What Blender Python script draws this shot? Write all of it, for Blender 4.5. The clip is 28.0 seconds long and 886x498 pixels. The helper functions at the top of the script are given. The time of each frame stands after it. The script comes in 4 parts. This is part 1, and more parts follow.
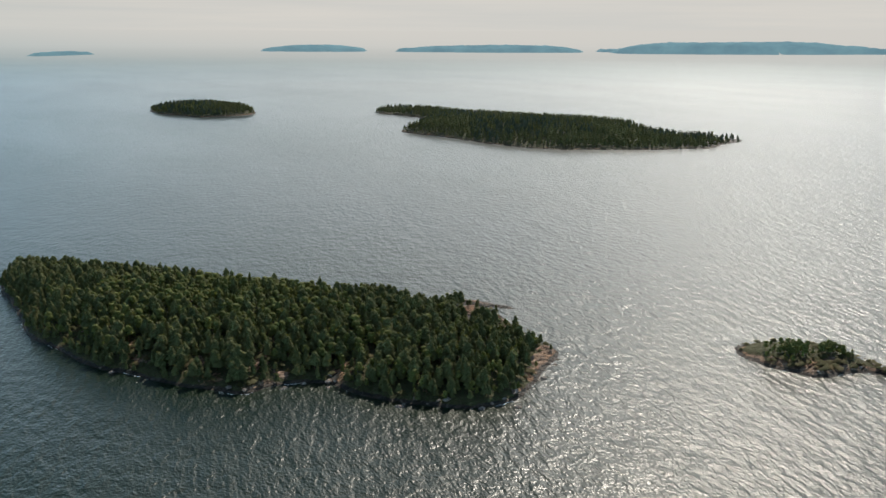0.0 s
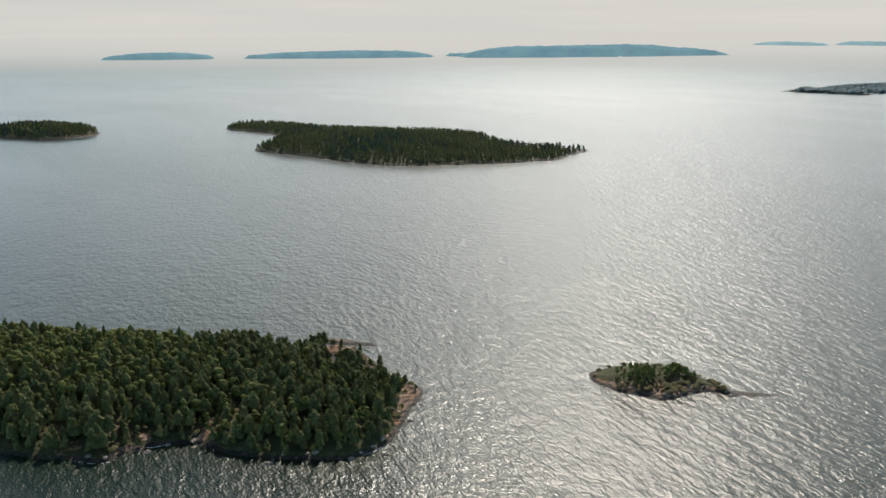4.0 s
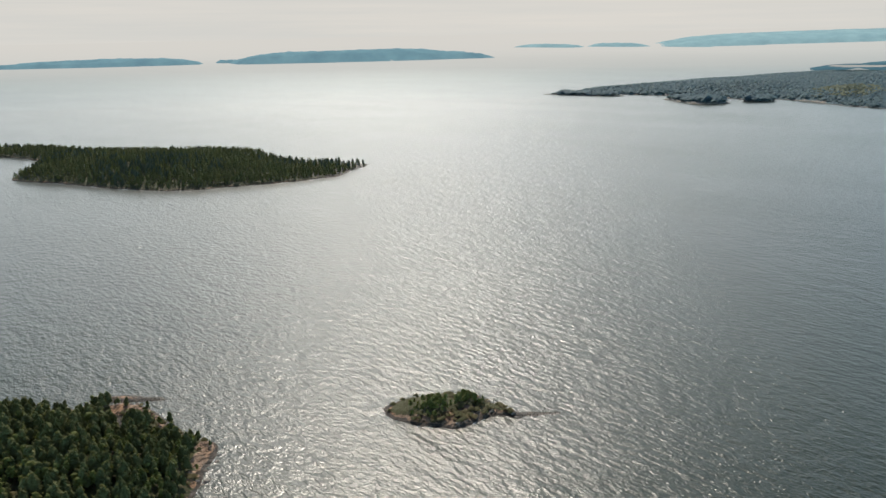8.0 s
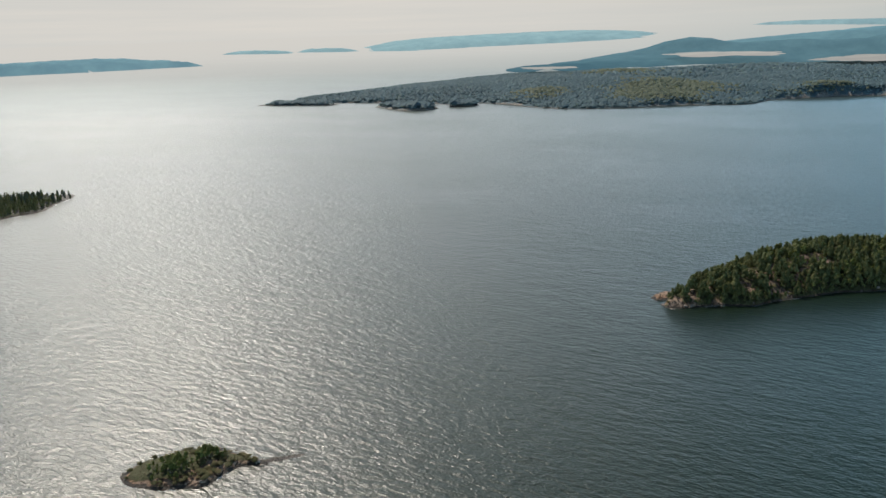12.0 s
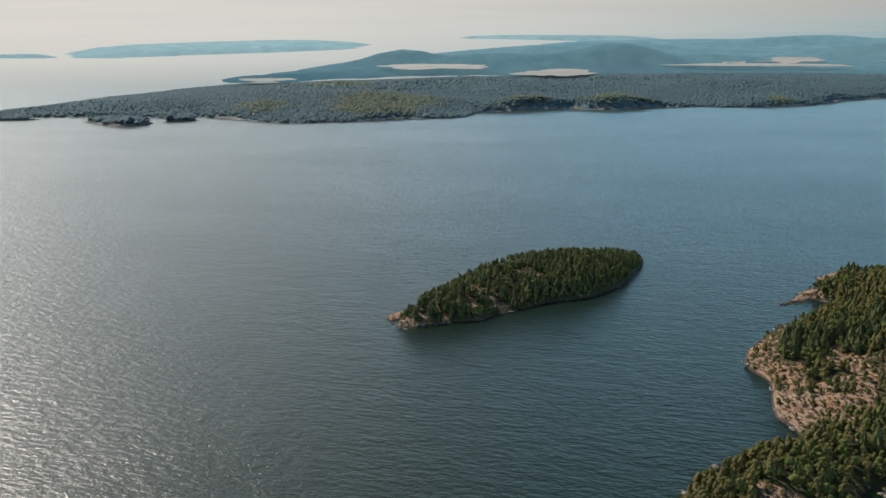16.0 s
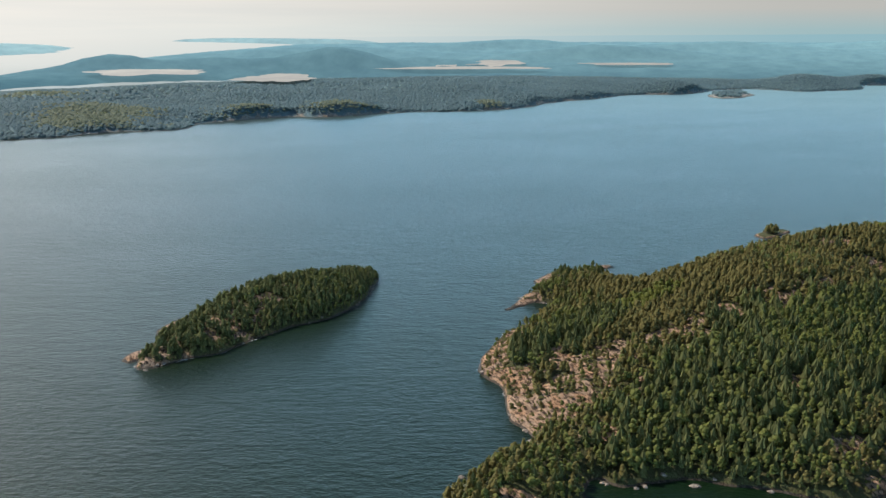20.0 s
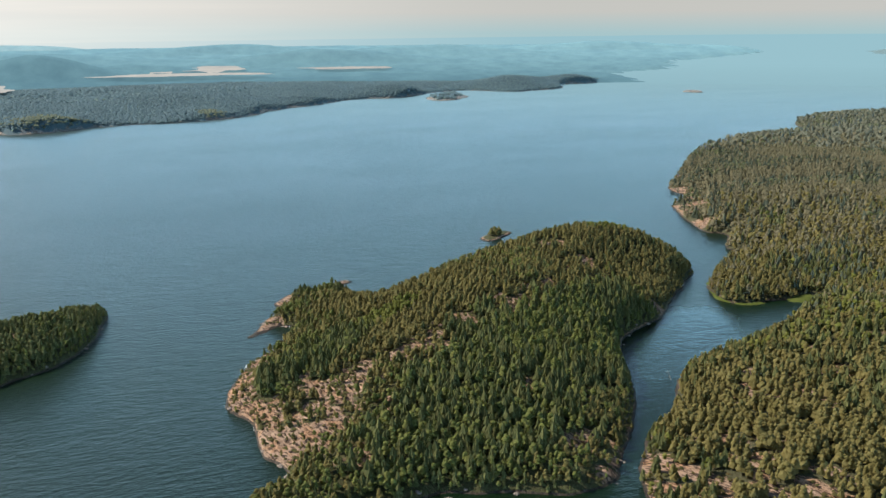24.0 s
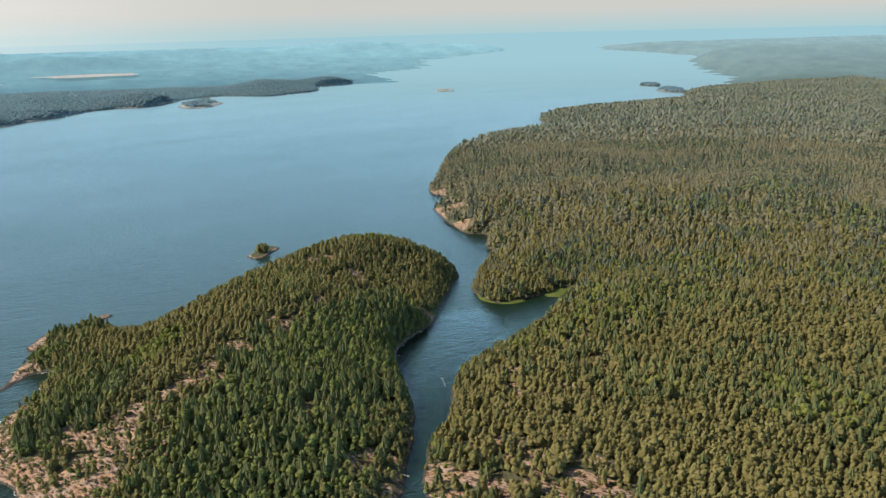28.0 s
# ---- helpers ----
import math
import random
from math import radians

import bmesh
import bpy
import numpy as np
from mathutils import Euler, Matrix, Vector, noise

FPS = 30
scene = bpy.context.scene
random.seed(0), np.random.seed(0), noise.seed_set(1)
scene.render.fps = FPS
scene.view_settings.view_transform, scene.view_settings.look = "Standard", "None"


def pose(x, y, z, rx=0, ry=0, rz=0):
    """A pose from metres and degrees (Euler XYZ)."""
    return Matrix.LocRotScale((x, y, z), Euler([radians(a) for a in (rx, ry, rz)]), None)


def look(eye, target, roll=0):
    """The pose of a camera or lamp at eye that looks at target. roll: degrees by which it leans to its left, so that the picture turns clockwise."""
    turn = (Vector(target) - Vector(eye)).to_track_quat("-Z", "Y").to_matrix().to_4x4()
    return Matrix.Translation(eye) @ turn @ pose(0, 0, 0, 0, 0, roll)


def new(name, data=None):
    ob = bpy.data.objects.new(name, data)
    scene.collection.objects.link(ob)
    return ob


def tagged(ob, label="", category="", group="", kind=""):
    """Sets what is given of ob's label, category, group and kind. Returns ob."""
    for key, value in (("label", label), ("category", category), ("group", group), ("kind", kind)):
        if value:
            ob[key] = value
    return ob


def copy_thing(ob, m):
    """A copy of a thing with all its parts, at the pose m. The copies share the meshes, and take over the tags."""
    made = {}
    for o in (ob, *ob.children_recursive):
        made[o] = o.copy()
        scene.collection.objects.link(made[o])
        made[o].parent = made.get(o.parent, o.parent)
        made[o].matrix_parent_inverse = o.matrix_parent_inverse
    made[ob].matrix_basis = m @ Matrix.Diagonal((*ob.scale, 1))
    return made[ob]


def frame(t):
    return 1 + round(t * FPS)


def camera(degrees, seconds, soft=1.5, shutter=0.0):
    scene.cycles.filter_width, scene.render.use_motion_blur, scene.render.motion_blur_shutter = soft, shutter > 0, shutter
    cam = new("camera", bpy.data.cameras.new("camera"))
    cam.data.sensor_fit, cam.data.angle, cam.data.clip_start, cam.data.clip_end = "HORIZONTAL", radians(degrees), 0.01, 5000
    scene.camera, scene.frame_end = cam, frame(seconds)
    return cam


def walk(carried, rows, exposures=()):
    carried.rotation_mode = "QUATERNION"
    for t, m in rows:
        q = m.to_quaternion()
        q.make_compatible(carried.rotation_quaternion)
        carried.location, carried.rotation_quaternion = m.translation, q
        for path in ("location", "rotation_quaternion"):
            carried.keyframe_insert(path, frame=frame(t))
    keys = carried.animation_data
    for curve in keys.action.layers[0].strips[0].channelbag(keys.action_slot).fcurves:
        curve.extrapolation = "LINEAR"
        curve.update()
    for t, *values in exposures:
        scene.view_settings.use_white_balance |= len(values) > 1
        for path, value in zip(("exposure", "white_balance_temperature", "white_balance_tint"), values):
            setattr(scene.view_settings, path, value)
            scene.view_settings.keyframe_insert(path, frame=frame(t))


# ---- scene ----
cam = camera(52.18, 28.0, soft=1.5)
PATH = [
    (0, pose(-0.0, 0.0, 100.0, 76.44, -0.39, 0.10)),
    (0.5, pose(0.3, -0.0, 101.8, 76.46, -0.38, -0.05)),
    (1, pose(0.2, -0.2, 103.6, 76.47, -0.29, -0.86)),
    (1.5, pose(0.1, -0.3, 105.4, 76.49, -0.23, -2.17)),
    (2, pose(0.1, -0.5, 107.2, 76.51, -0.17, -3.49)),
    (2.5, pose(0.1, -0.5, 109.0, 76.52, -0.09, -4.85)),
    (3, pose(0.1, -0.5, 110.6, 76.54, -0.02, -6.21)),
    (3.5, pose(-0.0, -1.0, 112.4, 76.56, 0.06, -7.61)),
    (5.5, pose(-0.3, -1.5, 119.6, 76.59, 0.34, -13.86)),
    (6, pose(-0.3, -1.8, 121.4, 76.59, 0.39, -15.41)),
    (6.5, pose(-0.3, -1.4, 123.0, 76.60, 0.47, -16.99)),
    (7, pose(-0.0, -1.0, 124.6, 76.60, 0.52, -18.55)),
    (7.5, pose(-0.3, -1.1, 126.4, 76.60, 0.62, -20.77)),
    (8, pose(-0.3, -1.3, 128.2, 76.58, 0.67, -23.13)),
    (8.5, pose(-0.5, -1.4, 130.0, 76.55, 0.79, -25.51)),
    (9, pose(-0.4, -1.8, 131.9, 76.52, 0.95, -27.73)),
    (9.5, pose(-0.8, -2.5, 134.0, 76.51, 1.06, -29.96)),
    (10, pose(-1.2, -3.3, 136.1, 76.50, 1.04, -32.13)),
    (10.5, pose(-1.9, -3.7, 138.2, 76.49, 1.09, -34.35)),
    (11, pose(-2.1, -3.9, 140.1, 76.47, 1.18, -36.55)),
    (11.5, pose(-1.9, -3.6, 141.7, 76.45, 1.32, -38.75)),
    (12, pose(-1.8, -3.4, 143.3, 76.41, 1.42, -40.95)),
    (12.5, pose(-2.0, -3.3, 145.0, 76.40, 1.47, -43.16)),
    (14.5, pose(-12.7, -6.1, 150.4, 76.63, 0.44, -51.98)),
    (15, pose(-13.7, -6.2, 152.8, 76.64, 0.27, -54.15)),
    (15.5, pose(-13.1, -6.2, 155.9, 76.61, 0.11, -56.32)),
    (16, pose(-13.7, -6.4, 158.4, 76.58, 0.13, -58.44)),
    (16.5, pose(-15.1, -6.1, 160.5, 76.56, 0.08, -60.62)),
    (17, pose(-16.5, -5.7, 162.4, 76.60, 0.02, -62.83)),
    (17.5, pose(-17.4, -5.4, 164.4, 76.59, -0.05, -65.01)),
    (18, pose(-19.0, -4.6, 166.5, 76.54, -0.25, -67.20)),
    (18.5, pose(-20.7, -4.2, 168.6, 76.55, -0.42, -69.32)),
    (19, pose(-21.6, -4.0, 170.6, 76.57, -0.40, -71.46)),
    (19.5, pose(-21.5, -4.4, 172.6, 76.57, -0.26, -73.61)),
    (20, pose(-21.2, -4.6, 174.6, 76.58, -0.10, -75.80)),
    (20.5, pose(-21.7, -4.3, 176.5, 76.61, -0.04, -77.99)),
    (21, pose(-22.1, -4.3, 178.5, 76.63, 0.04, -80.15)),
    (21.5, pose(-22.3, -4.0, 180.2, 76.64, 0.13, -82.33)),
    (23.5, pose(-19.7, -2.0, 186.1, 76.66, 0.16, -90.94)),
    (24, pose(-20.0, -2.1, 187.7, 76.64, 0.27, -93.06)),
    (24.5, pose(-19.9, -1.9, 189.4, 76.61, 0.40, -95.19)),
    (25, pose(-20.0, -2.0, 191.1, 76.57, 0.52, -97.32)),
    (25.5, pose(-20.3, -2.1, 192.7, 76.52, 0.60, -99.43)),
    (26, pose(-20.9, -2.2, 194.4, 76.48, 0.72, -101.54)),
    (26.5, pose(-21.3, -2.3, 196.1, 76.45, 0.88, -103.66)),
    (27, pose(-21.5, -1.9, 197.7, 76.41, 0.99, -105.78)),
    (27.5, pose(-21.3, -2.0, 199.0, 76.38, 1.12, -107.58)),
    (28, pose(-20.2, -2.1, 200.2, 76.40, 1.13, -108.25)),
]
# The camera closes down a little for the glitter, then opens up as it turns away from the sun.
walk(cam, PATH, [(0, 0.04), (7, 0.13), (10, 0.08), (12, 0.07), (15, 0.04), (16.5, 0.18), (18, 0.38), (20, 0.5), (21.5, 0.58), (24, 0.68), (28, 0.82)])

# ---- daylight: hazy sun ahead and to the right of the first heading ----
SUN_EL, SUN_AZ = radians(41), radians(16)
world = bpy.data.worlds.new("sky")
scene.world = world
world.use_nodes = True
wn = world.node_tree
sky = wn.nodes.new("ShaderNodeTexSky")
sky.sky_type, sky.sun_disc = "NISHITA", False
sky.sun_elevation, sky.sun_rotation = SUN_EL, SUN_AZ
sky.altitude, sky.air_density, sky.dust_density, sky.ozone_density = 100, 1.1, 0.4, 2.0
veil = wn.nodes.new("ShaderNodeMix")
veil.data_type, veil.blend_type = "RGBA", "ADD"
veil.inputs[0].default_value = 1.0
veil.inputs[7].default_value = (0.25, 0.45, 0.55, 1)
wn.links.new(sky.outputs[0], veil.inputs[6])
wn.nodes["Background"].inputs["Strength"].default_value = 0.075
wn.links.new(veil.outputs[2], wn.nodes["Background"].inputs["Color"])
sun = new("sun", bpy.data.lights.new("sun", "SUN"))
sun.data.energy, sun.data.angle, sun.data.color = 5.0, radians(0.6), (1.0, 0.92, 0.80)
sun_way = Vector((math.sin(SUN_AZ) * math.cos(SUN_EL), math.cos(SUN_AZ) * math.cos(SUN_EL), math.sin(SUN_EL)))
sun.matrix_world = look(sun_way * 300, (0, 0, 0))


# ---- materials ----
class Mat:
    """A small builder for node materials."""

    def __init__(self, name, rough=0.8, spec=0.3):
        self.m = bpy.data.materials.new(name)
        self.m.use_nodes = True
        self.t = self.m.node_tree
        self.b = self.t.nodes["Principled BSDF"]
        self.b.inputs["Roughness"].default_value = rough
        self.b.inputs["Specular IOR Level"].default_value = spec
        self.geo = self.t.nodes.new("ShaderNodeNewGeometry")

    def put(self, sock, value):
        if hasattr(value, "links"):
            self.t.links.new(value, sock)
        else:
            sock.default_value = value

    def noise(self, scale, detail=4.0, rough=0.55, stretch=None, turn=0.0):
        n = self.t.nodes.new("ShaderNodeTexNoise")
        n.inputs["Scale"].default_value, n.inputs["Detail"].default_value, n.inputs["Roughness"].default_value = scale, detail, rough
        v = self.geo.outputs["Position"]
        if stretch:
            mp = self.t.nodes.new("ShaderNodeMapping")
            mp.vector_type = "TEXTURE"
            mp.inputs["Scale"].default_value = stretch
            mp.inputs["Rotation"].default_value = (0, 0, turn)
            self.t.links.new(v, mp.inputs["Vector"])
            v = mp.outputs[0]
        self.t.links.new(v, n.inputs["Vector"])
        return n.outputs["Fac"]

    def ramp(self, fac, *stops):
        r = self.t.nodes.new("ShaderNodeValToRGB")
        while len(r.color_ramp.elements) < len(stops):
            r.color_ramp.elements.new(0.5)
        for e, (p, c) in zip(r.color_ramp.elements, stops):
            e.position, e.color = p, (*c, 1)
        self.t.links.new(fac, r.inputs[0])
        return r.outputs[0]

    def mix(self, fac, a, b, how="MIX"):
        n = self.t.nodes.new("ShaderNodeMix")
        n.data_type, n.blend_type = "RGBA", how
        for s, v in ((n.inputs[0], fac), (n.inputs[6], a), (n.inputs[7], b)):
            self.put(s, v if not isinstance(v, tuple) else (*v, 1))
        return n.outputs[2]

    def math(self, op, a, b=0.0, c=0.0):
        n = self.t.nodes.new("ShaderNodeMath")
        n.operation = op
        for s, v in zip(n.inputs, (a, b, c)):
            self.put(s, v)
        return n.outputs[0]

    def bump(self, height, strength, distance, under=None):
        n = self.t.nodes.new("ShaderNodeBump")
        self.put(n.inputs["Strength"], strength)
        n.inputs["Distance"].default_value = distance
        self.t.links.new(height, n.inputs["Height"])
        if under:
            self.t.links.new(under, n.inputs["Normal"])
        return n.outputs[0]

    def done(self, colour=None, normal=None, rough=None):
        if colour is not None:
            self.put(self.b.inputs["Base Color"], colour if not isinstance(colour, tuple) else (*colour, 1))
        if normal is not None:
            self.t.links.new(normal, self.b.inputs["Normal"])
        if rough is not None:
            self.put(self.b.inputs["Roughness"], rough)
        return self.m


CALM = ((500, -172, 100, 36, 0.72), (400, -127, 70, 16, 0.8))


def calm_water(m):
    """1 in the sheltered channel, in coves and in the lee of points, 0 on the open lake."""
    total = None
    for cx, cy, rx, ry, much in CALM:
        mp = m.t.nodes.new("ShaderNodeMapping")
        mp.vector_type = "TEXTURE"
        mp.inputs["Location"].default_value, mp.inputs["Scale"].default_value = (cx, cy, 0), (rx, ry, 1000)
        mp.inputs["Rotation"].default_value = (0, 0, radians(-30))
        m.t.links.new(m.geo.outputs["Position"], mp.inputs["Vector"])
        v = m.t.nodes.new("ShaderNodeVectorMath")
        v.operation = "LENGTH"
        m.t.links.new(mp.outputs[0], v.inputs[0])
        n = m.t.nodes.new("ShaderNodeMapRange")
        n.interpolation_type = "SMOOTHSTEP"
        n.inputs["From Min"].default_value, n.inputs["From Max"].default_value = 1.25, 0.75
        m.t.links.new(m.math("ADD", v.outputs["Value"], m.math("MULTIPLY_ADD", m.noise(0.03, 3), 0.5, -0.25)), n.inputs["Value"])
        n.inputs["To Max"].default_value = much
        total = n.outputs[0] if total is None else m.math("MAXIMUM", total, n.outputs[0])
    return total


def water_material(name="lake_water", sheltered=True):
    w = Mat(name, 0.3, 0.5)
    w.b.inputs["IOR"].default_value = 1.26
    crest = radians(-75)
    swell = w.noise(0.10, 2, 0.5, (2.1, 1, 1), crest)
    chop = w.noise(0.36, 3, 0.6, (2.0, 1, 1), crest)
    fine = w.noise(1.2, 2, 0.5, (1.5, 1, 1), radians(-62))
    gust = w.noise(0.006, 4, 0.6, (2.0, 1, 1), radians(-60))
    rough, windy = w.math("MULTIPLY_ADD", gust, 0.12, 0.26), 1.0
    if sheltered:
        windy = w.math("SUBTRACT", 1.0, calm_water(w))
        rough = w.math("MULTIPLY", rough, w.math("MULTIPLY_ADD", windy, 0.5, 0.5))
    n = w.bump(swell, windy, 0.5)
    n = w.bump(chop, windy, 0.72, n)
    n = w.bump(fine, windy, 0.2, n)
    colour = w.ramp(gust, (0.35, (0.003, 0.010, 0.003)), (0.65, (0.004, 0.013, 0.005)))
    w.done(colour, n, rough)
    return w


def ground_material(name, rock_a, rock_b, moss, soil):
    """Bare rock where the ground's own "bare" layer says so, moss and soil elsewhere, a dark wet line at the water."""
    g = Mat(name, 0.9, 0.2)
    mid, small = g.noise(0.25, 5, 0.65), g.noise(1.3, 4, 0.65)
    slab = g.noise(0.8, 4, 0.65, (3.2, 0.9, 1), radians(35))
    rock = g.ramp(mid, (0.3, rock_a), (0.6, rock_b), (0.78, tuple(0.6 * c for c in rock_a)))
    rock = g.mix(g.ramp(slab, (0.43, (1, 1, 1)), (0.51, (0, 0, 0))), rock, tuple(0.25 * c for c in rock_a))
    lichen = g.ramp(g.noise(0.11, 3), (0.45, (0, 0, 0)), (0.62, (0.55, 0.55, 0.55)))
    rock = g.mix(lichen, rock, g.mix(1.0, rock, (1.15, 0.85, 0.55), "MULTIPLY"))
    green = g.ramp(small, (0.3, soil), (0.55, moss), (0.75, tuple(1.6 * c for c in moss)))
    at = g.t.nodes.new("ShaderNodeAttribute")
    at.attribute_name = "bare"
    mask = g.math("ADD", at.outputs["Fac"], g.math("MULTIPLY_ADD", small, 0.9, -0.45))
    mask = g.ramp(g.math("ADD", mask, g.math("MULTIPLY_ADD", mid, 0.8, -0.4)), (0.45, (0, 0, 0)), (0.58, (1, 1, 1)))
    z = g.t.nodes.new("ShaderNodeSeparateXYZ")
    g.t.links.new(g.geo.outputs["Position"], z.inputs[0])
    wet = g.math("LESS_THAN", z.outputs[2], g.math("MULTIPLY", mid, 1.3))
    colour = g.mix(mask, green, rock)
    colour = g.mix(wet, colour, g.mix(0.85, rock, (0.012, 0.012, 0.010)))
    n = g.bump(small, 0.8, 0.5, g.bump(slab, 1.0, 0.9, g.bump(mid, 0.9, 1.2)))
    return g.done(colour, n, g.mix(wet, (0.9, 0.9, 0.9), (0.7, 0.7, 0.7)))


def leaf_material(name, dark, light, sun_side, scale=0.02, thinness=0.42):
    """Foliage: one tint a tree, a little play between its twigs, and paler or darker stands."""
    f = Mat(name, 0.75, 0.12)
    stand = f.noise(scale, 3)
    at = f.t.nodes.new("ShaderNodeAttribute")
    at.attribute_name = "tint"
    each = f.ramp(at.outputs["Fac"], (0.0, dark), (0.6, light), (1.0, sun_side))
    twig = f.ramp(f.geo.outputs["Random Per Island"], (0.0, (0.86, 0.86, 0.86)), (1.0, (1.15, 1.14, 1.1)))
    each = f.mix(1.0, each, twig, "MULTIPLY")
    colour = f.mix(f.ramp(stand, (0.35, (0, 0, 0)), (0.65, (0.5, 0.5, 0.5))), each, tuple(1.15 * c for c in light))
    thin = f.t.nodes.new("ShaderNodeBsdfTranslucent")
    f.put(thin.inputs["Color"], f.mix(1.0, colour, (1.1, 1.05, 0.7), "MULTIPLY"))
    both = f.t.nodes.new("ShaderNodeMixShader")
    both.inputs[0].default_value = thinness
    f.t.links.new(f.b.outputs[0], both.inputs[1])
    f.t.links.new(thin.outputs[0], both.inputs[2])
    f.t.links.new(both.outputs[0], f.t.nodes["Material Output"].inputs["Surface"])
    return f.done(colour)


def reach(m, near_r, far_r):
    """0 to 1 with distance from the place's middle, standing in for the camera."""
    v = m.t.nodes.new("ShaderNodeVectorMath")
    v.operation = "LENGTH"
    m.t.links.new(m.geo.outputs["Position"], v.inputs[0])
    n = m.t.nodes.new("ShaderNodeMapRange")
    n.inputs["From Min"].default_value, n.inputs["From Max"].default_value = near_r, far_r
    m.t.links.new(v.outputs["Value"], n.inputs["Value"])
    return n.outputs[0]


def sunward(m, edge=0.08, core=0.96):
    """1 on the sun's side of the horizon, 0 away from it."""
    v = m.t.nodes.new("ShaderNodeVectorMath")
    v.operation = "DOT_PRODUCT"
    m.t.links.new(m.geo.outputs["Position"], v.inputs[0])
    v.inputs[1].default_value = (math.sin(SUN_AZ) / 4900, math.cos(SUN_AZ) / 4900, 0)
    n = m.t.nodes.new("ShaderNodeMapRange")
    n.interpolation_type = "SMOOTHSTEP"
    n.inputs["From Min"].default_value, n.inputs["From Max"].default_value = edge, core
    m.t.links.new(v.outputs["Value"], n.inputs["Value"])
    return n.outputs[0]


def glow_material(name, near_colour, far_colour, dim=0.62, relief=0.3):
    """Distant land, haze painted in: a plain backdrop, glowing faintly, paler with distance."""
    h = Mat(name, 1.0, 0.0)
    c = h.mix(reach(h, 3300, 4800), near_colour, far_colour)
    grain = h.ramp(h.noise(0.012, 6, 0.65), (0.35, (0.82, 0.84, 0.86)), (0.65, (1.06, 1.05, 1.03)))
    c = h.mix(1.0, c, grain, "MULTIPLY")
    # Painted brighter on the sun's side, as lit haze would be.
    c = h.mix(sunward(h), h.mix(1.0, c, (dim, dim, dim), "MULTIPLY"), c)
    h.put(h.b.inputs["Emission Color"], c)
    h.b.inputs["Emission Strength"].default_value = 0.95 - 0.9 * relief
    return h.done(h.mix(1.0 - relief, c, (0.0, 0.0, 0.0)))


WATER = water_material().m
GRANITE = ground_material("granite_and_moss", (0.205, 0.134, 0.090), (0.300, 0.204, 0.142), (0.052, 0.056, 0.020), (0.070, 0.050, 0.026))
FOREST_FLOOR = ground_material("granite_and_dark_moss", (0.205, 0.134, 0.090), (0.300, 0.204, 0.142), (0.056, 0.056, 0.026), (0.058, 0.050, 0.028))
# Far-shore ground: haze put into a bluer, greyer base colour.
FAR_HAZED_GROUND = ground_material("far_ground_haze_tinted", (0.19, 0.19, 0.18), (0.26, 0.25, 0.235), (0.070, 0.112, 0.126), (0.062, 0.098, 0.112))
PINE = leaf_material("pine_needles", (0.140, 0.121, 0.043), (0.164, 0.140, 0.050), (0.188, 0.158, 0.058))
SPRUCE = leaf_material("spruce_needles", (0.080, 0.090, 0.035), (0.120, 0.128, 0.050), (0.164, 0.164, 0.064))
BIRCH = leaf_material("birch_leaves", (0.098, 0.112, 0.032), (0.132, 0.145, 0.041), (0.168, 0.176, 0.052))
# Far-shore foliage: haze put into bluer, paler copies of the leaf colours.
FAR_HAZED_LEAF = leaf_material("far_hazed_woods", (0.104, 0.166, 0.200), (0.120, 0.186, 0.216), (0.138, 0.204, 0.226), 0.006, 0.5)
FAR_HAZED_BIRCH = leaf_material("far_hazed_birches", (0.138, 0.170, 0.135), (0.162, 0.192, 0.140), (0.188, 0.210, 0.146), 0.006, 0.5)
GRASS = leaf_material("meadow_grass", (0.10, 0.125, 0.028), (0.14, 0.165, 0.04), (0.18, 0.20, 0.05), 0.2)
GRASS_TREE = leaf_material("young_birch_leaves", (0.105, 0.118, 0.026), (0.135, 0.142, 0.032), (0.165, 0.165, 0.040))
HEATH = leaf_material("heath", (0.060, 0.062, 0.024), (0.085, 0.080, 0.030), (0.120, 0.090, 0.040), 0.1)
BARK = Mat("bark", 0.9, 0.1)
BARK = BARK.done(BARK.ramp(BARK.noise(2.0), (0.3, (0.07, 0.05, 0.035)), (0.7, (0.19, 0.11, 0.065))))
# Haze is painted into these colours and their glow.
HAZE_LAND = glow_material("blue_land_haze_glow", (0.072, 0.152, 0.19), (0.235, 0.40, 0.44), 0.9)
HAZE_ISLE = glow_material("pale_isle_haze_glow", (0.175, 0.32, 0.37), (0.26, 0.42, 0.47), 0.8)
# Far lakes: their pale reflection of the horizon is painted as glow.
GLOW_LAKE = glow_material("pale_glow_lake", (0.56, 0.55, 0.52), (0.60, 0.58, 0.54), 0.6, 0.0)
HAZE_LAND_FAR = glow_material("paler_land_haze_glow", (0.25, 0.43, 0.46), (0.37, 0.53, 0.55))
HAZE_WOOD = glow_material("grey_green_wood_haze_glow", (0.13, 0.185, 0.18), (0.25, 0.36, 0.38), 0.75)


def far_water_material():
    """The lake from 1.8 km out, painted haze glowing stronger with distance."""
    w = water_material("far_water_haze_glow", False)
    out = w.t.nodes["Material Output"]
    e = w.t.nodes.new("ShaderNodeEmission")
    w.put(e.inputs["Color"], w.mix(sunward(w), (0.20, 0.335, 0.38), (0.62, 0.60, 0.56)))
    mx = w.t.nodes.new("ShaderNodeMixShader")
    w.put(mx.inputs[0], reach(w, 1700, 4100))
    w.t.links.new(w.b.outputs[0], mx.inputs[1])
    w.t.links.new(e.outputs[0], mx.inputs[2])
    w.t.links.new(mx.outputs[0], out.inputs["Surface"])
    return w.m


FAR_HAZED_WATER = far_water_material()


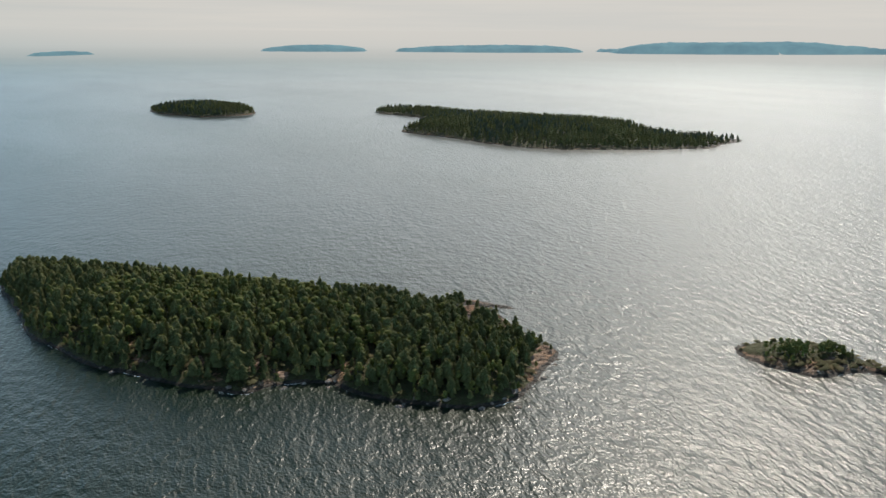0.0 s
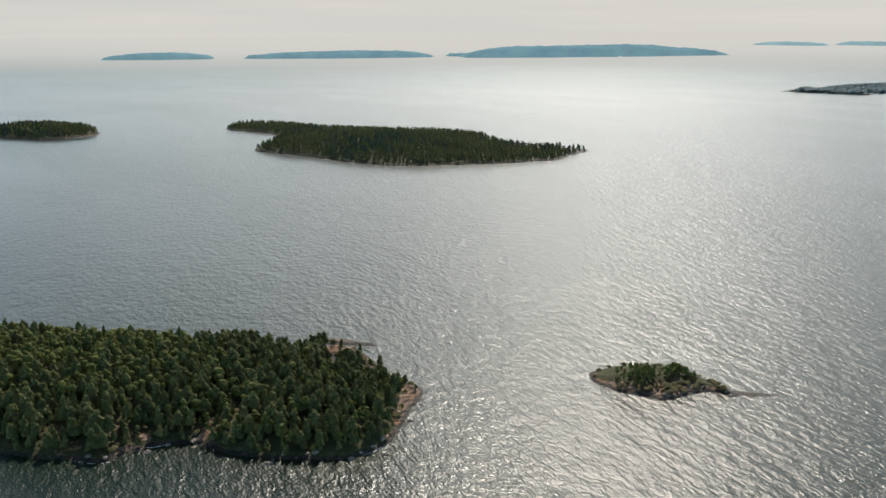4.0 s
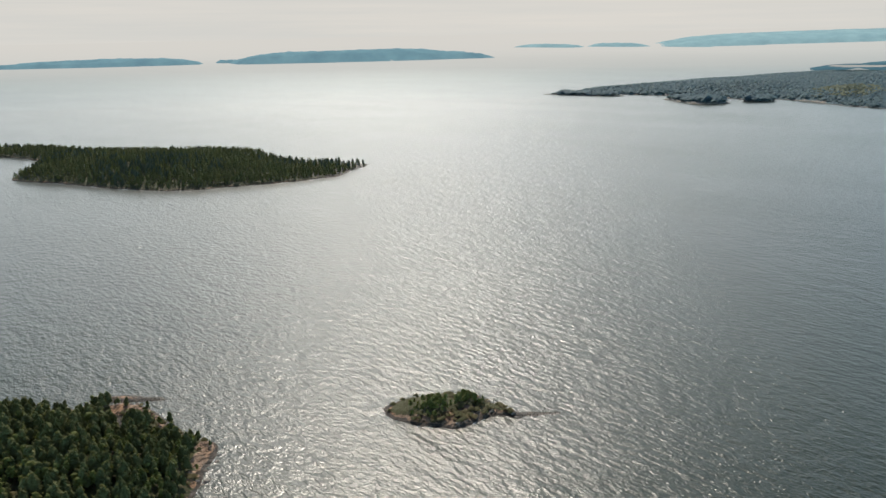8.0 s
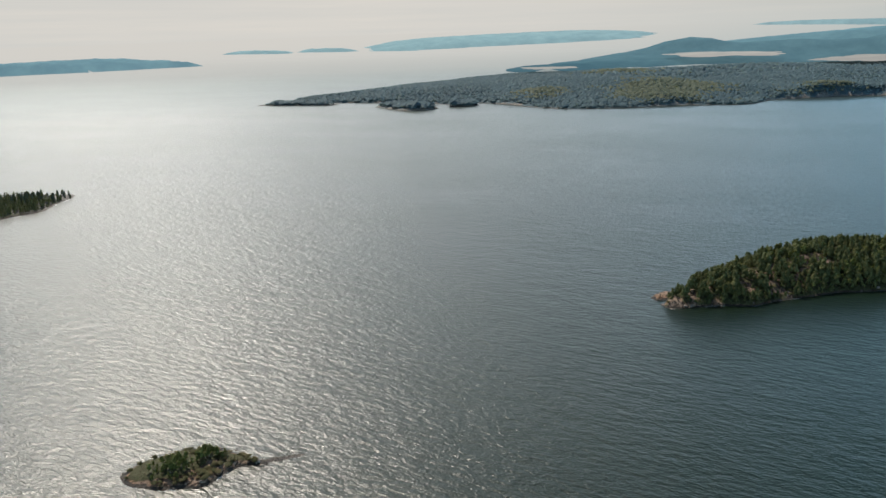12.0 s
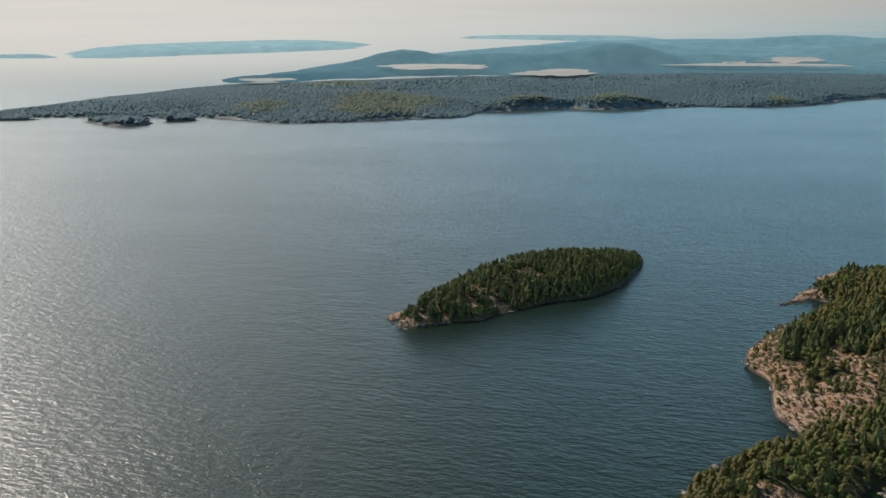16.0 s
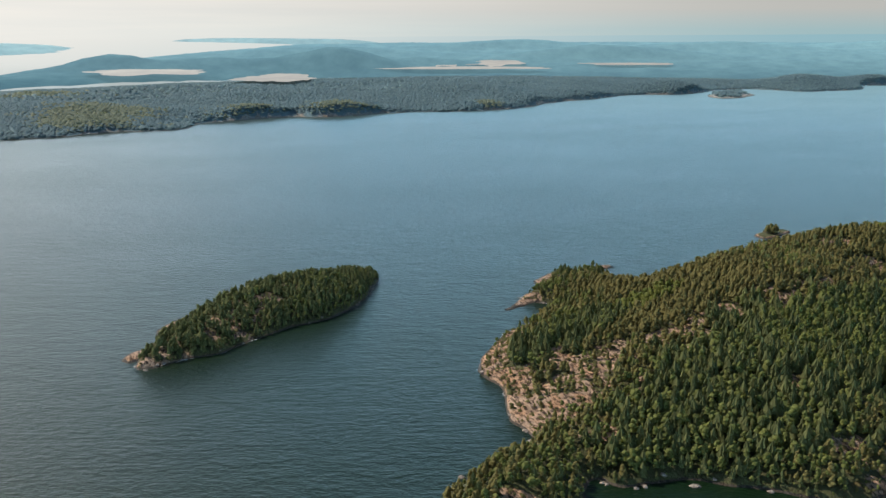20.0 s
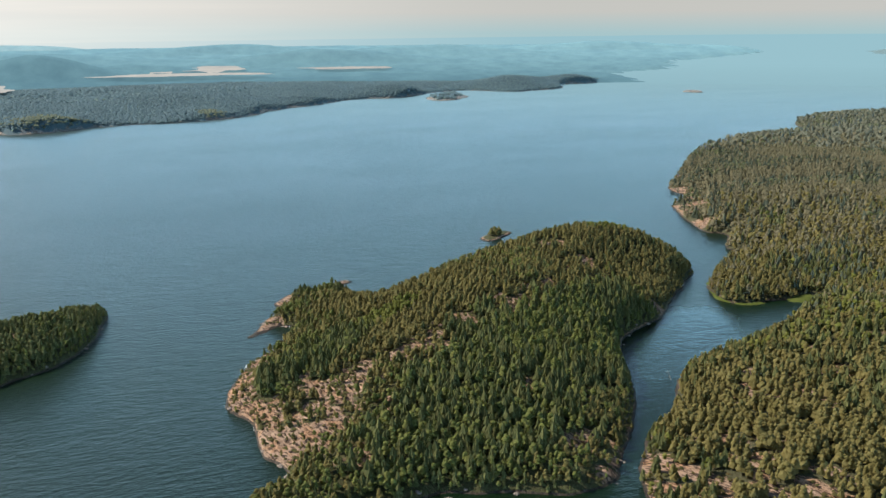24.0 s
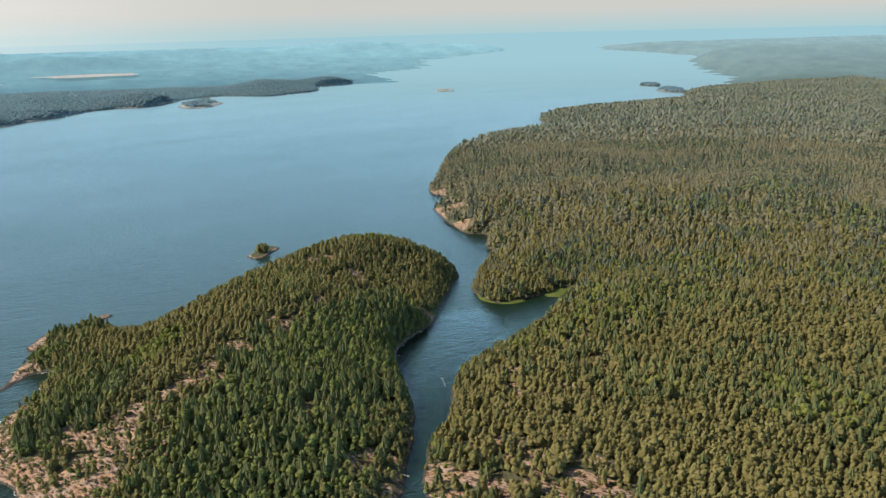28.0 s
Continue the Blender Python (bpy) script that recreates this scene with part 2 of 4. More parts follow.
# ---- numeric helpers ----
def hash01(i, j, seed):
    h = np.sin(i * 127.1 + j * 311.7 + seed * 74.7) * 43758.5453
    return h - np.floor(h)


def lattice(x, y, seed):
    """Smooth value noise, 0 to 1."""
    i, j = np.floor(x), np.floor(y)
    u, v = x - i, y - j
    u, v = u * u * (3 - 2 * u), v * v * (3 - 2 * v)
    a, b = hash01(i, j, seed), hash01(i + 1, j, seed)
    c, d = hash01(i, j + 1, seed), hash01(i + 1, j + 1, seed)
    return (a * (1 - u) + b * u) * (1 - v) + (c * (1 - u) + d * u) * v


def fractal(x, y, size, seed, octaves=4):
    total, amp, norm = 0.0, 1.0, 0.0
    for k in range(octaves):
        total = total + amp * lattice(x / size * 2**k, y / size * 2**k, seed + k)
        norm, amp = norm + amp, amp * 0.5
    return total / norm


def closed_curve(points, steps=6):
    """A smooth closed line through a few corners of a shore."""
    p = np.array(points, float)
    out = []
    for k in range(len(p)):
        a, b, c, d = p[k - 1], p[k], p[(k + 1) % len(p)], p[(k + 2) % len(p)]
        for s in np.arange(steps) / steps:
            out.append(0.5 * (2 * b + (c - a) * s + (2 * a - 5 * b + 4 * c - d) * s**2 + (3 * b - a - 3 * c + d) * s**3))
    return np.array(out)


def shore_distance(x, y, line):
    """Metres inland (positive) or out in the water (negative)."""
    best = np.full(x.shape, 1e18)
    inside = np.zeros(x.shape, bool)
    for (ax, ay), (bx, by) in zip(line, np.roll(line, -1, 0)):
        ex, ey = bx - ax, by - ay
        s = np.clip(((x - ax) * ex + (y - ay) * ey) / (ex * ex + ey * ey + 1e-9), 0, 1)
        best = np.minimum(best, (x - ax - s * ex) ** 2 + (y - ay - s * ey) ** 2)
        if ay != by:
            inside ^= ((ay > y) != (by > y)) & (x < ex * (y - ay) / (by - ay) + ax)
    return np.sqrt(best) * np.where(inside, 1, -1)


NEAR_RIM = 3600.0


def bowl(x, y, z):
    """Beyond 3.6 km, land and lake are drawn in and raised to fit the camera's view, inside the 5 km that the world
    holds.
    """
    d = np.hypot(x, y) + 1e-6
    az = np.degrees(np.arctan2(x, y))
    # Camera height as it faces each bearing; sight lines are kept from there.
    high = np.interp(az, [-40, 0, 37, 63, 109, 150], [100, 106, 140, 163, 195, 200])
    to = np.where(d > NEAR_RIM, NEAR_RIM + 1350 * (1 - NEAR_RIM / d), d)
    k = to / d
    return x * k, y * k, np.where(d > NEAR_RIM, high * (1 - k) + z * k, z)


def link_mesh(name, verts, faces, mats, parent=None, smooth=False, mat_index=None):
    """A mesh object from arrays of vertices and faces of one size."""
    me = bpy.data.meshes.new(name)
    n, k = len(faces), faces.shape[1]
    me.vertices.add(len(verts))
    me.vertices.foreach_set("co", np.ascontiguousarray(verts, np.float32).ravel())
    me.loops.add(n * k)
    me.loops.foreach_set("vertex_index", np.ascontiguousarray(faces, np.int32).ravel())
    me.polygons.add(n)
    me.polygons.foreach_set("loop_start", np.arange(0, n * k, k, dtype=np.int32))
    me.polygons.foreach_set("loop_total", np.full(n, k, np.int32))
    me.polygons.foreach_set("use_smooth", np.full(n, smooth))
    for m in mats:
        me.materials.append(m)
    if mat_index is not None:
        me.polygons.foreach_set("material_index", np.ascontiguousarray(mat_index, np.int32))
    me.update(calc_edges=True)
    ob = new(name, me)
    if parent:
        ob.parent = parent
    return ob


class Land:
    """A piece of land: its shore, its relief, and its ground mesh."""

    def __init__(self, shore, top, rise, rough, seed, hills=(), shelf=1.2, wobble=2.5, wob_size=18.0, clear=(), rim=2.0, bare=0.30, bare_size=40.0, slabs=0.0):
        self.line = closed_curve(shore)
        self.top, self.rise, self.rough, self.seed, self.hills = top, rise, rough, seed, hills
        self.shelf, self.wobble, self.wob_size = shelf, wobble, wob_size
        self.clear, self.rim, self.bare, self.bare_size, self.slabs = clear, rim, bare, bare_size, slabs

    def bareness(self, x, y, d):
        """0 where soil and wood cover the ground, 1 on open rock."""
        f = fractal(x, y, self.bare_size, self.seed + 5, 4)
        b = np.clip((self.bare - f) * 8 + 0.5, 0, 1)
        patch = fractal(x, y, 6, self.seed + 6, 2)
        for cx, cy, r, share in self.clear:
            b = np.maximum(b, np.clip(share * np.exp(-(((x - cx) ** 2 + (y - cy) ** 2) / (r * r)) ** 2) * np.clip((patch - 0.385) * 4.5 + (0.7 if share >= 3 else 0.0), 0, 1.15), 0, 1))
        edge = self.rim * (0.2 + 1.6 * fractal(x, y, 30, self.seed + 7, 3))
        return np.maximum(b, np.clip((edge - d) / 2 + 0.5, 0, 1))

    def inland(self, x, y):
        d = shore_distance(x, y, self.line)
        return d + (fractal(x, y, self.wob_size, self.seed + 9, 4) - 0.5) * 2 * self.wobble

    def height(self, x, y, d=None):
        d = self.inland(x, y) if d is None else d
        land = np.maximum(d, 0)
        h = self.top * (1 - np.exp(-land / self.rise))
        h = h + self.shelf * np.minimum(land / 3, 1) * (0.3 + fractal(x, y, 9, self.seed + 2, 3))
        h = h + (fractal(x, y, self.rise * 2.2, self.seed, 5) - 0.45) * 2 * self.rough * (1 - np.exp(-land / self.rise))
        if self.slabs:
            h = h + self.bareness(x, y, d) * np.minimum(land / 3, 1) * (np.floor(fractal(x, y, 7, self.seed + 31, 3) * 9) / 9 - 0.5) * self.slabs
        for hx, hy, r, up in self.hills:
            h = h + up * np.exp(-((x - hx) ** 2 + (y - hy) ** 2) / (r * r)) * np.minimum(land / 15, 1)
        return np.where(d > 0, np.maximum(h, 0.15 * np.minimum(land, 2)), np.maximum(d * 0.5, -3))

    def ground(self, name, step, mats, bowled=False, margin=5.0):
        lo, hi = self.line.min(0) - margin, self.line.max(0) + margin
        gx, gy = np.meshgrid(np.arange(lo[0], hi[0] + step, step), np.arange(lo[1], hi[1] + step, step), indexing="ij")
        ny = gx.shape[1]
        d = self.inland(gx, gy)
        jx = gx + (hash01(gx, gy, 3) - 0.5) * step * 0.5
        jy = gy + (hash01(gx, gy, 5) - 0.5) * step * 0.5
        d = self.inland(jx, jy)
        z = self.height(jx, jy, d)
        keep = d > -max(4.0, step * 1.5)
        cell = keep[:-1, :-1] & keep[1:, :-1] & keep[:-1, 1:] & keep[1:, 1:]
        i, j = np.nonzero(cell)
        f = np.stack([i * ny + j, (i + 1) * ny + j, (i + 1) * ny + j + 1, i * ny + j + 1], 1)
        used, f = np.unique(f, return_inverse=True)
        x, y, z = jx.ravel()[used], jy.ravel()[used], z.ravel()[used]
        if bowled:
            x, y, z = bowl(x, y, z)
        ob = link_mesh(name, np.stack([x, y, z], 1), f.reshape(-1, 4), mats, smooth=True)
        layer = ob.data.attributes.new("bare", "FLOAT", "POINT")
        layer.data.foreach_set("value", np.ascontiguousarray(self.bareness(jx, jy, d).ravel()[used], np.float32))
        return ob


# ---- the lake ----
def lake_sheet():
    rings = np.concatenate([np.linspace(0, 3600, 19), 3600 / (1 - np.linspace(0, 1, 14)[1:-1] * 0.97), [60000]])
    spokes = 180
    a = np.arange(spokes) * 2 * np.pi / spokes
    x, y = rings[1:, None] * np.sin(a), rings[1:, None] * np.cos(a)
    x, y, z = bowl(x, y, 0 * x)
    verts = np.concatenate([[[0, 0, 0]], np.stack([x, y, z], -1).reshape(-1, 3)])
    n = len(rings) - 1
    k, s = np.meshgrid(np.arange(n - 1), np.arange(spokes), indexing="ij")
    t = (s + 1) % spokes
    quads = np.stack([1 + k * spokes + s, 1 + k * spokes + t, 1 + (k + 1) * spokes + t, 1 + (k + 1) * spokes + s], -1).reshape(-1, 4)[:, ::-1]
    s = np.arange(spokes)
    core = np.stack([0 * s, 1 + (s + 1) % spokes, 1 + s, 0 * s], 1)[:, :3]
    me = bpy.data.meshes.new("water")
    me.from_pydata(verts.tolist(), [], core.tolist() + quads.tolist())
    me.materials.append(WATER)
    me.materials.append(FAR_HAZED_WATER)
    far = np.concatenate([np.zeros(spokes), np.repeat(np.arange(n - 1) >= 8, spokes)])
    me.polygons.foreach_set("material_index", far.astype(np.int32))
    return tagged(new("water", me), "wide lake with small wind waves and sun glitter", "lake", kind="structure")


lake_sheet()

# ---- glowing ring painted as the pale haze all round the horizon ----
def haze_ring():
    h = Mat("horizon_haze_glow", 1.0, 0.0)
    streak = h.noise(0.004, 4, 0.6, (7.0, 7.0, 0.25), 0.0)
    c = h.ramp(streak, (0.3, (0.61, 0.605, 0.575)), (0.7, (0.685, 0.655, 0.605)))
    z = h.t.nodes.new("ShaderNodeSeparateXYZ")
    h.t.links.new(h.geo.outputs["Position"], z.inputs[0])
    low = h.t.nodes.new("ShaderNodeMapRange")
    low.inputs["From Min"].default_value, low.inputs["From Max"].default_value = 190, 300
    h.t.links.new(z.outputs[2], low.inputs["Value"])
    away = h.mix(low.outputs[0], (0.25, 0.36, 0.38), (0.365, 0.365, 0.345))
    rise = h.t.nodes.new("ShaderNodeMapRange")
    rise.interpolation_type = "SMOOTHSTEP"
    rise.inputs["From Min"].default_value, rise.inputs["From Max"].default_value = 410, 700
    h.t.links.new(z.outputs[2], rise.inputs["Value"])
    # Added bright band above the view, there to brighten the water's reflections.
    unseen_glow = h.mix(sunward(h, 0.55, 1.0), (1.7, 3.3, 4.5), (4.3, 4.6, 4.6))
    h.put(h.b.inputs["Emission Color"], h.mix(rise.outputs[0], h.mix(sunward(h), away, c), unseen_glow))
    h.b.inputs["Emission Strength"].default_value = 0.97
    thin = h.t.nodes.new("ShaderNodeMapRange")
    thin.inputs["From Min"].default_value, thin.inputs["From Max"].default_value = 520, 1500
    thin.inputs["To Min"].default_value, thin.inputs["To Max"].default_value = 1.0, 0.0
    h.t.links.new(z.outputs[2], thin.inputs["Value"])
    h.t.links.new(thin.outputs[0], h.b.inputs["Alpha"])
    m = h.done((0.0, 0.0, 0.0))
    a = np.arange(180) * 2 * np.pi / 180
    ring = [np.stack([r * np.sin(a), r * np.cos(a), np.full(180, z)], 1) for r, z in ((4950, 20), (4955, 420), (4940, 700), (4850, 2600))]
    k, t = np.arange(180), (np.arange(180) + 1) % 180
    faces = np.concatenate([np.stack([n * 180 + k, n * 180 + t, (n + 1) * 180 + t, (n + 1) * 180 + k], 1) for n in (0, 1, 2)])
    return tagged(link_mesh("backdrop_haze_glow", np.concatenate(ring), faces, [m], smooth=True), "glowing pale haze ring, with an added bright band above the view", "sky", kind="structure")


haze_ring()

# ---- islands and shores: corners of each shore, in metres ----
ISLAND_A = Land([(-182, 360), (-163, 325), (-131, 280), (-98, 254), (-66, 241), (-55, 238), (-48, 244), (-34, 247), (-23, 238), (3, 230), (19, 234),
                 (26, 245), (31, 259), (37, 274), (29, 287), (18, 318), (-5, 326), (-64, 338), (-140, 362), (-178, 378)], 6, 22, 2.2, 11, hills=((14, 308, 17, -4.5), (-8, 318, 14, -2.5), (28, 285, 12, -2.5), (-176, 368, 16, -4), (-60, 300, 45, 1.5)),
                clear=((16, 308, 11, 3), (3, 319, 9, 3), (-14, 322, 8, 1.3), (25, 295, 8, 3), (34, 262, 6, 4), (37, 272, 6, 4), (29, 251, 5, 4), (32, 283, 5, 4), (-44, 246, 6, 1.3), (20, 240, 7, 0.9), (-62, 254, 16, 0.6), (-92, 264, 15, 0.5), (-122, 284, 15, 0.5), (-146, 308, 14, 0.45), (-24, 250, 12, 0.55), (-5, 241, 10, 0.6)), rim=0.6, bare=0.25, slabs=2.4)
ISLET_B = Land([(97, 280), (97, 270), (111, 255), (130, 257), (136, 254), (134, 267), (131, 276), (123, 283), (105, 285)], 1.6, 8, 0.6, 12, wobble=3.0, wob_size=8, rim=2.2, bare=0.45, bare_size=10, clear=((131, 266, 6, 1.4), (101, 262, 5, 1.2), (120, 279, 5, 1.1)), slabs=1.2)
ISLAND_C = Land([(285, 874), (255, 824), (222, 798), (145, 786), (72, 798), (-3, 876), (-42, 924), (-25, 987), (-24, 1066), (-89, 1144), (-49, 1190),
                 (44, 1090), (110, 1060), (196, 1014), (227, 915)], 6, 45, 3, 13, hills=((250, 862, 60, -7), (120, 985, 80, -2), (215, 925, 50, -4), (60, 960, 110, 3), (-70, 1155, 30, -4)), wobble=6, wob_size=26, clear=((268, 866, 26, 1.1), (236, 842, 16, 0.7)), bare=0.12, rim=1.6)
ISLAND_D = Land([(-368, 1130), (-328, 1088), (-274, 1062), (-240, 1086), (-233, 1133), (-261, 1170), (-320, 1195), (-366, 1180)], 8, 30, 3, 14, hills=((-360, 1145, 25, -5),), wobble=6, wob_size=24, bare=0.16, rim=2.0)
ISLAND_I = Land([(378, 264), (401, 245), (415, 233), (463, 214), (492, 196), (527, 190), (587, 197), (601, 209), (581, 228), (554, 249), (525, 266),
                 (487, 280), (447, 280), (411, 278)], 12, 26, 2.5, 15, hills=((515, 250, 42, 4), (592, 207, 18, -6)), clear=((384, 262, 22, 2.0), (405, 268, 14, 1.2), (450, 272, 14, 2.2), (475, 275, 12, 2.0), (450, 252, 25, 1.3), (480, 245, 20, 1.1), (430, 236, 14, 1.3), (505, 230, 16, 0.9)), rim=0.8, bare=0.30, slabs=3.0)
HEADLAND_J = Land([(651, 43), (626, 77), (592, 80), (554, 89), (552, 67), (512, 74), (476, 87), (424, 88), (400, 71), (367, 62), (351, 49), (334, 49),
                   (320, 60), (286, 72), (255, 71), (251, 48), (286, 21), (314, 18), (312, 5), (323, -15), (325, -41), (320, -72), (330, -93), (356, -103),
                   (410, -124), (440, -130), (500, -139), (526, -152), (558, -179), (624, -214), (685, -243), (710, -219), (735, -184), (726, -144),
                   (684, -99), (638, -49), (606, -12), (612, 20)], 18, 45, 4, 16, hills=((620, 66, 22, -4.9), (632, 35, 28, -9.7), (600, 0, 32, -4.5), (578, -12, 28, 5), (600, -30, 32, 9), (630, -62, 35, 11), (650, -95, 38, 8.5), (668, -130, 45, 16), (675, -165, 40, 11),
                          (678, -200, 32, 10), (560, -60, 50, 7.6), (560, -110, 70, 10.3), (450, -30, 60, 4.8)),
                   clear=((400, 54, 22, 1.9), (375, 42, 20, 1.8), (418, 38, 22, 1.9), (429, 20, 22, 1.8), (396, 22, 22, 1.7), (446, -2, 22, 1.8), (465, -22, 20, 1.6), (489, -43, 20, 1.5), (513, -71, 20, 1.4),
                          (430, 19, 10, 3.2), (445, -1, 10, 3.2), (463, -20, 9, 3.2), (476, -33, 8, 3.2), (490, -42, 9, 3.2), (513, -70, 8, 3.2), (550, -104, 9, 3.2), (575, -128, 11, 2.2), (586, -150, 8, 3.2), (612, -140, 12, 2.0), (535, -86, 12, 2.4), (600, -118, 11, 2.0), (522, -62, 11, 2.2), (354, -88, 13, 2.4), (340, -86, 10, 2.0), (566, -178, 8, 3), (590, 76, 8, 4), (612, 76, 8, 3), (640, 62, 7, 3),
                          (556, 84, 9, 4), (532, 72, 8, 4), (508, 77, 10, 4), (482, 84, 12, 4), (455, 87, 11, 4), (430, 85, 12, 4), (405, 71, 11, 4), (380, 63, 9, 4), (345, 24, 16, 0.8)), rim=0.7, bare=0.235, slabs=4.0)
MAINLAND_M = Land([(326, -103), (370, -118), (397, -137), (439, -155), (469, -176), (514, -234), (565, -281), (601, -311), (591, -275), (584, -245),
                   (600, -233), (639, -240), (695, -270), (720, -289), (728, -312), (752, -296), (808, -317), (829, -301), (957, -309), (1020, -344),
                   (1066, -337), (1171, -379), (1450, -502), (1612, -627), (1709, -791), (1906, -869), (2034, -1032), (2151, -1418), (2374, -1554),
                   (2477, -1784), (2533, -2386), (1523, -1743), (711, -847), (219, -299), (257, -148), (292, -110)], 17, 70, 6, 17,
                  hills=((760, -560, 160, 14), (1300, -640, 330, -8), (520, -330, 60, 6), (900, -420, 90, 8), (1100, -560, 120, 10), (640, -420, 70, -6)), clear=((327, -124, 24, 2.2), (345, -148, 24, 1.4), (310, -160, 34, 1.6), (415, -200, 34, 1.0), (418, -231, 34, 1.0), (600, -420, 60, 0.6), (612, -276, 14, 0.6), (1150, -371, 20, 3), (1050, -337, 18, 3), (985, -325, 18, 3), (924, -312, 22, 3), (850, -305, 14, 3), (1720, -800, 30, 3), (1010, -350, 30, 0.9), (470, -260, 40, 0.7), (380, -185, 34, 0.85), (940, -346, 16, 0.9), (954, -537, 30, 0.55), (837, -417, 30, 0.55)), rim=0.9, bare=0.17)
SHORE_S = Land([(1040, 1720), (1052, 1650), (1085, 1590), (1160, 1493), (1186, 1345), (1251, 1332), (1241, 1213), (1239, 1118), (1270, 1066), (1382, 984),
                (1494, 890), (1634, 891), (1794, 796), (1806, 708), (1971, 583), (2018, 456), (2181, 349), (2463, 243), (2715, 97), (2751, -15),
                (3009, -134), (3102, -248), (2991, -390), (3122, -541), (3255, -615), (3398, -630), (3588, -773), (3578, 435), (3311, 1036), (2904, 1535),
                (1994, 1960), (1492, 1875), (1191, 1781)], 18, 120, 8, 18, hills=((1735, 850, 85, 22), (1862, 695, 95, 20), (1590, 1130, 120, 14), (1824, 1428, 150, 14), (2103, 428, 70, 10), (2860, -10, 100, 24), (3375, -497, 130, 14), (3250, -420, 130, 20), (3500, -700, 120, 24), (2400, 420, 160, 12), (1330, 1250, 70, 10), (1430, 1010, 60, 9), (1650, 980, 80, 8), (2260, 340, 70, 10), (2560, 230, 90, 12), (1280, 1500, 120, 6), (1560, 1330, 160, 16), (2050, 900, 180, 18), (2450, 620, 170, 14), (2900, 250, 160, 12), (2150, 1250, 220, 14)), wobble=26, wob_size=110, bare=0.08, bare_size=160, rim=1.5)

rock = lambda ob, label, cat="island": tagged(ob, label, cat, kind="structure")
rock(ISLAND_A.ground("island_ground", 1.2, [GRANITE]), "low granite island with mossy ground and rocky rim")
rock(ISLET_B.ground("islet_ground", 0.8, [GRANITE]), "small bare granite islet with patches of heath")
rock(ISLAND_C.ground("wooded_island_ground", 5.0, [FOREST_FLOOR]), "long wooded granite island farther out")
rock(ISLAND_D.ground("round_island_ground", 5.0, [FOREST_FLOOR]), "small rounded wooded island far out")
rock(ISLAND_I.ground("long_island_ground", 1.3, [GRANITE]), "leaf-shaped granite island with bare pink tip")
rock(HEADLAND_J.ground("headland_ground", 1.5, [GRANITE]), "hilly headland of pink granite and moss", "headland")
rock(MAINLAND_M.ground("mainland_ground", 8.0, [FOREST_FLOOR]), "broad forested mainland with rocky shore", "mainland")
rock(SHORE_S.ground("far_ground_haze_tinted", 16.0, [FAR_HAZED_GROUND]), "far wooded shore across the water", "far shore")

# ---- small islands and skerries ----
for shore, top, wooded, label in (
        ([(795, -87), (805, -80), (818, -84), (831, -94), (840, -104), (832, -114), (816, -106), (803, -97)], 1.2, 1, "tiny rocky islet with one clump of trees"),
        ([(1049, 1330), (1060, 1296), (1100, 1298), (1122, 1320), (1112, 1370), (1075, 1440)], 9, 2, "dark wooded islet off the far shore"),
        ([(1157, 1320), (1170, 1296), (1208, 1292), (1218, 1310), (1190, 1334)], 4, 2, "low wooded skerry off the far shore"),
        ([(2640, -110), (2625, -150), (2720, -215), (2850, -226), (2940, -190), (2850, -130), (2740, -100)], 9, 2, "low wooded islet under the far shore"),
        ([(2915, -945), (2890, -992), (2920, -1000), (2960, -960)], 7, 0, "pale bare rock island far down the water"),
        ([(3916, -1642), (3879, -1690), (3940, -1720), (3990, -1670)], 9, 0, "pale bare rock far down the water"),
        ([(2700, -1660), (2740, -1640), (2790, -1640), (2780, -1680), (2730, -1690)], 5, 2, "small wooded islet by the mainland cape"),
        ([(2390, -1560), (2440, -1530), (2560, -1570), (2620, -1640), (2520, -1640), (2420, -1600)], 6, 2, "low wooded islet by the mainland cape"),
        ([(950, 1690), (968, 1650), (1010, 1590), (1052, 1548), (1062, 1570), (1020, 1640), (985, 1690)], 3, 2, "low thinly wooded skerry off the far cape"),
        ([(534, 93), (548, 91), (570, 85), (592, 79), (586, 73), (560, 77), (542, 85)], 0.9, 0, "bare granite spit running out from the headland"),
        ([(598, 84), (608, 87), (624, 81), (642, 73), (636, 67), (615, 73), (601, 78)], 0.9, 0, "low pink granite spit at the headland's nose"),
        ([(650, 52), (660, 48), (669, 39), (664, 33), (655, 40)], 0.7, 0, "flat bare skerry behind the headland's nose"),
        ([(386, 274), (397, 270), (407, 277), (400, 282), (390, 281)], 0.8, 0, "low pink granite prong at the island's tip"),
        ([(430, 285), (445, 282), (468, 284), (462, 290), (440, 289)], 0.7, 0, "low bare rocks behind the leaf-shaped island"),
        ([(2, 329), (10, 332), (22, 326), (27, 320), (18, 322)], 0.5, 0, "long bare skerry beside the wooded island"),
        ([(128, 258), (140, 253), (150, 251), (141, 256)], 0.3, 0, "low bare rock spit at the islet")):
    size = np.ptp(np.array(shore), 0).max()
    isle = Land(shore, top, size / 6, top * 0.25, int(size) + 50, wobble=size / 20, wob_size=size / 5, rim=size / 18, shelf=min(1.2, top), bare=0.3 if wooded else 0.9)
    rock(isle.ground("skerry_ground", size / 40, [GRANITE if size < 60 else FAR_HAZED_GROUND]), label, "islet")
    ISLES = [] if top == 1.2 else ISLES
    ISLES.append((isle, wooded, size))

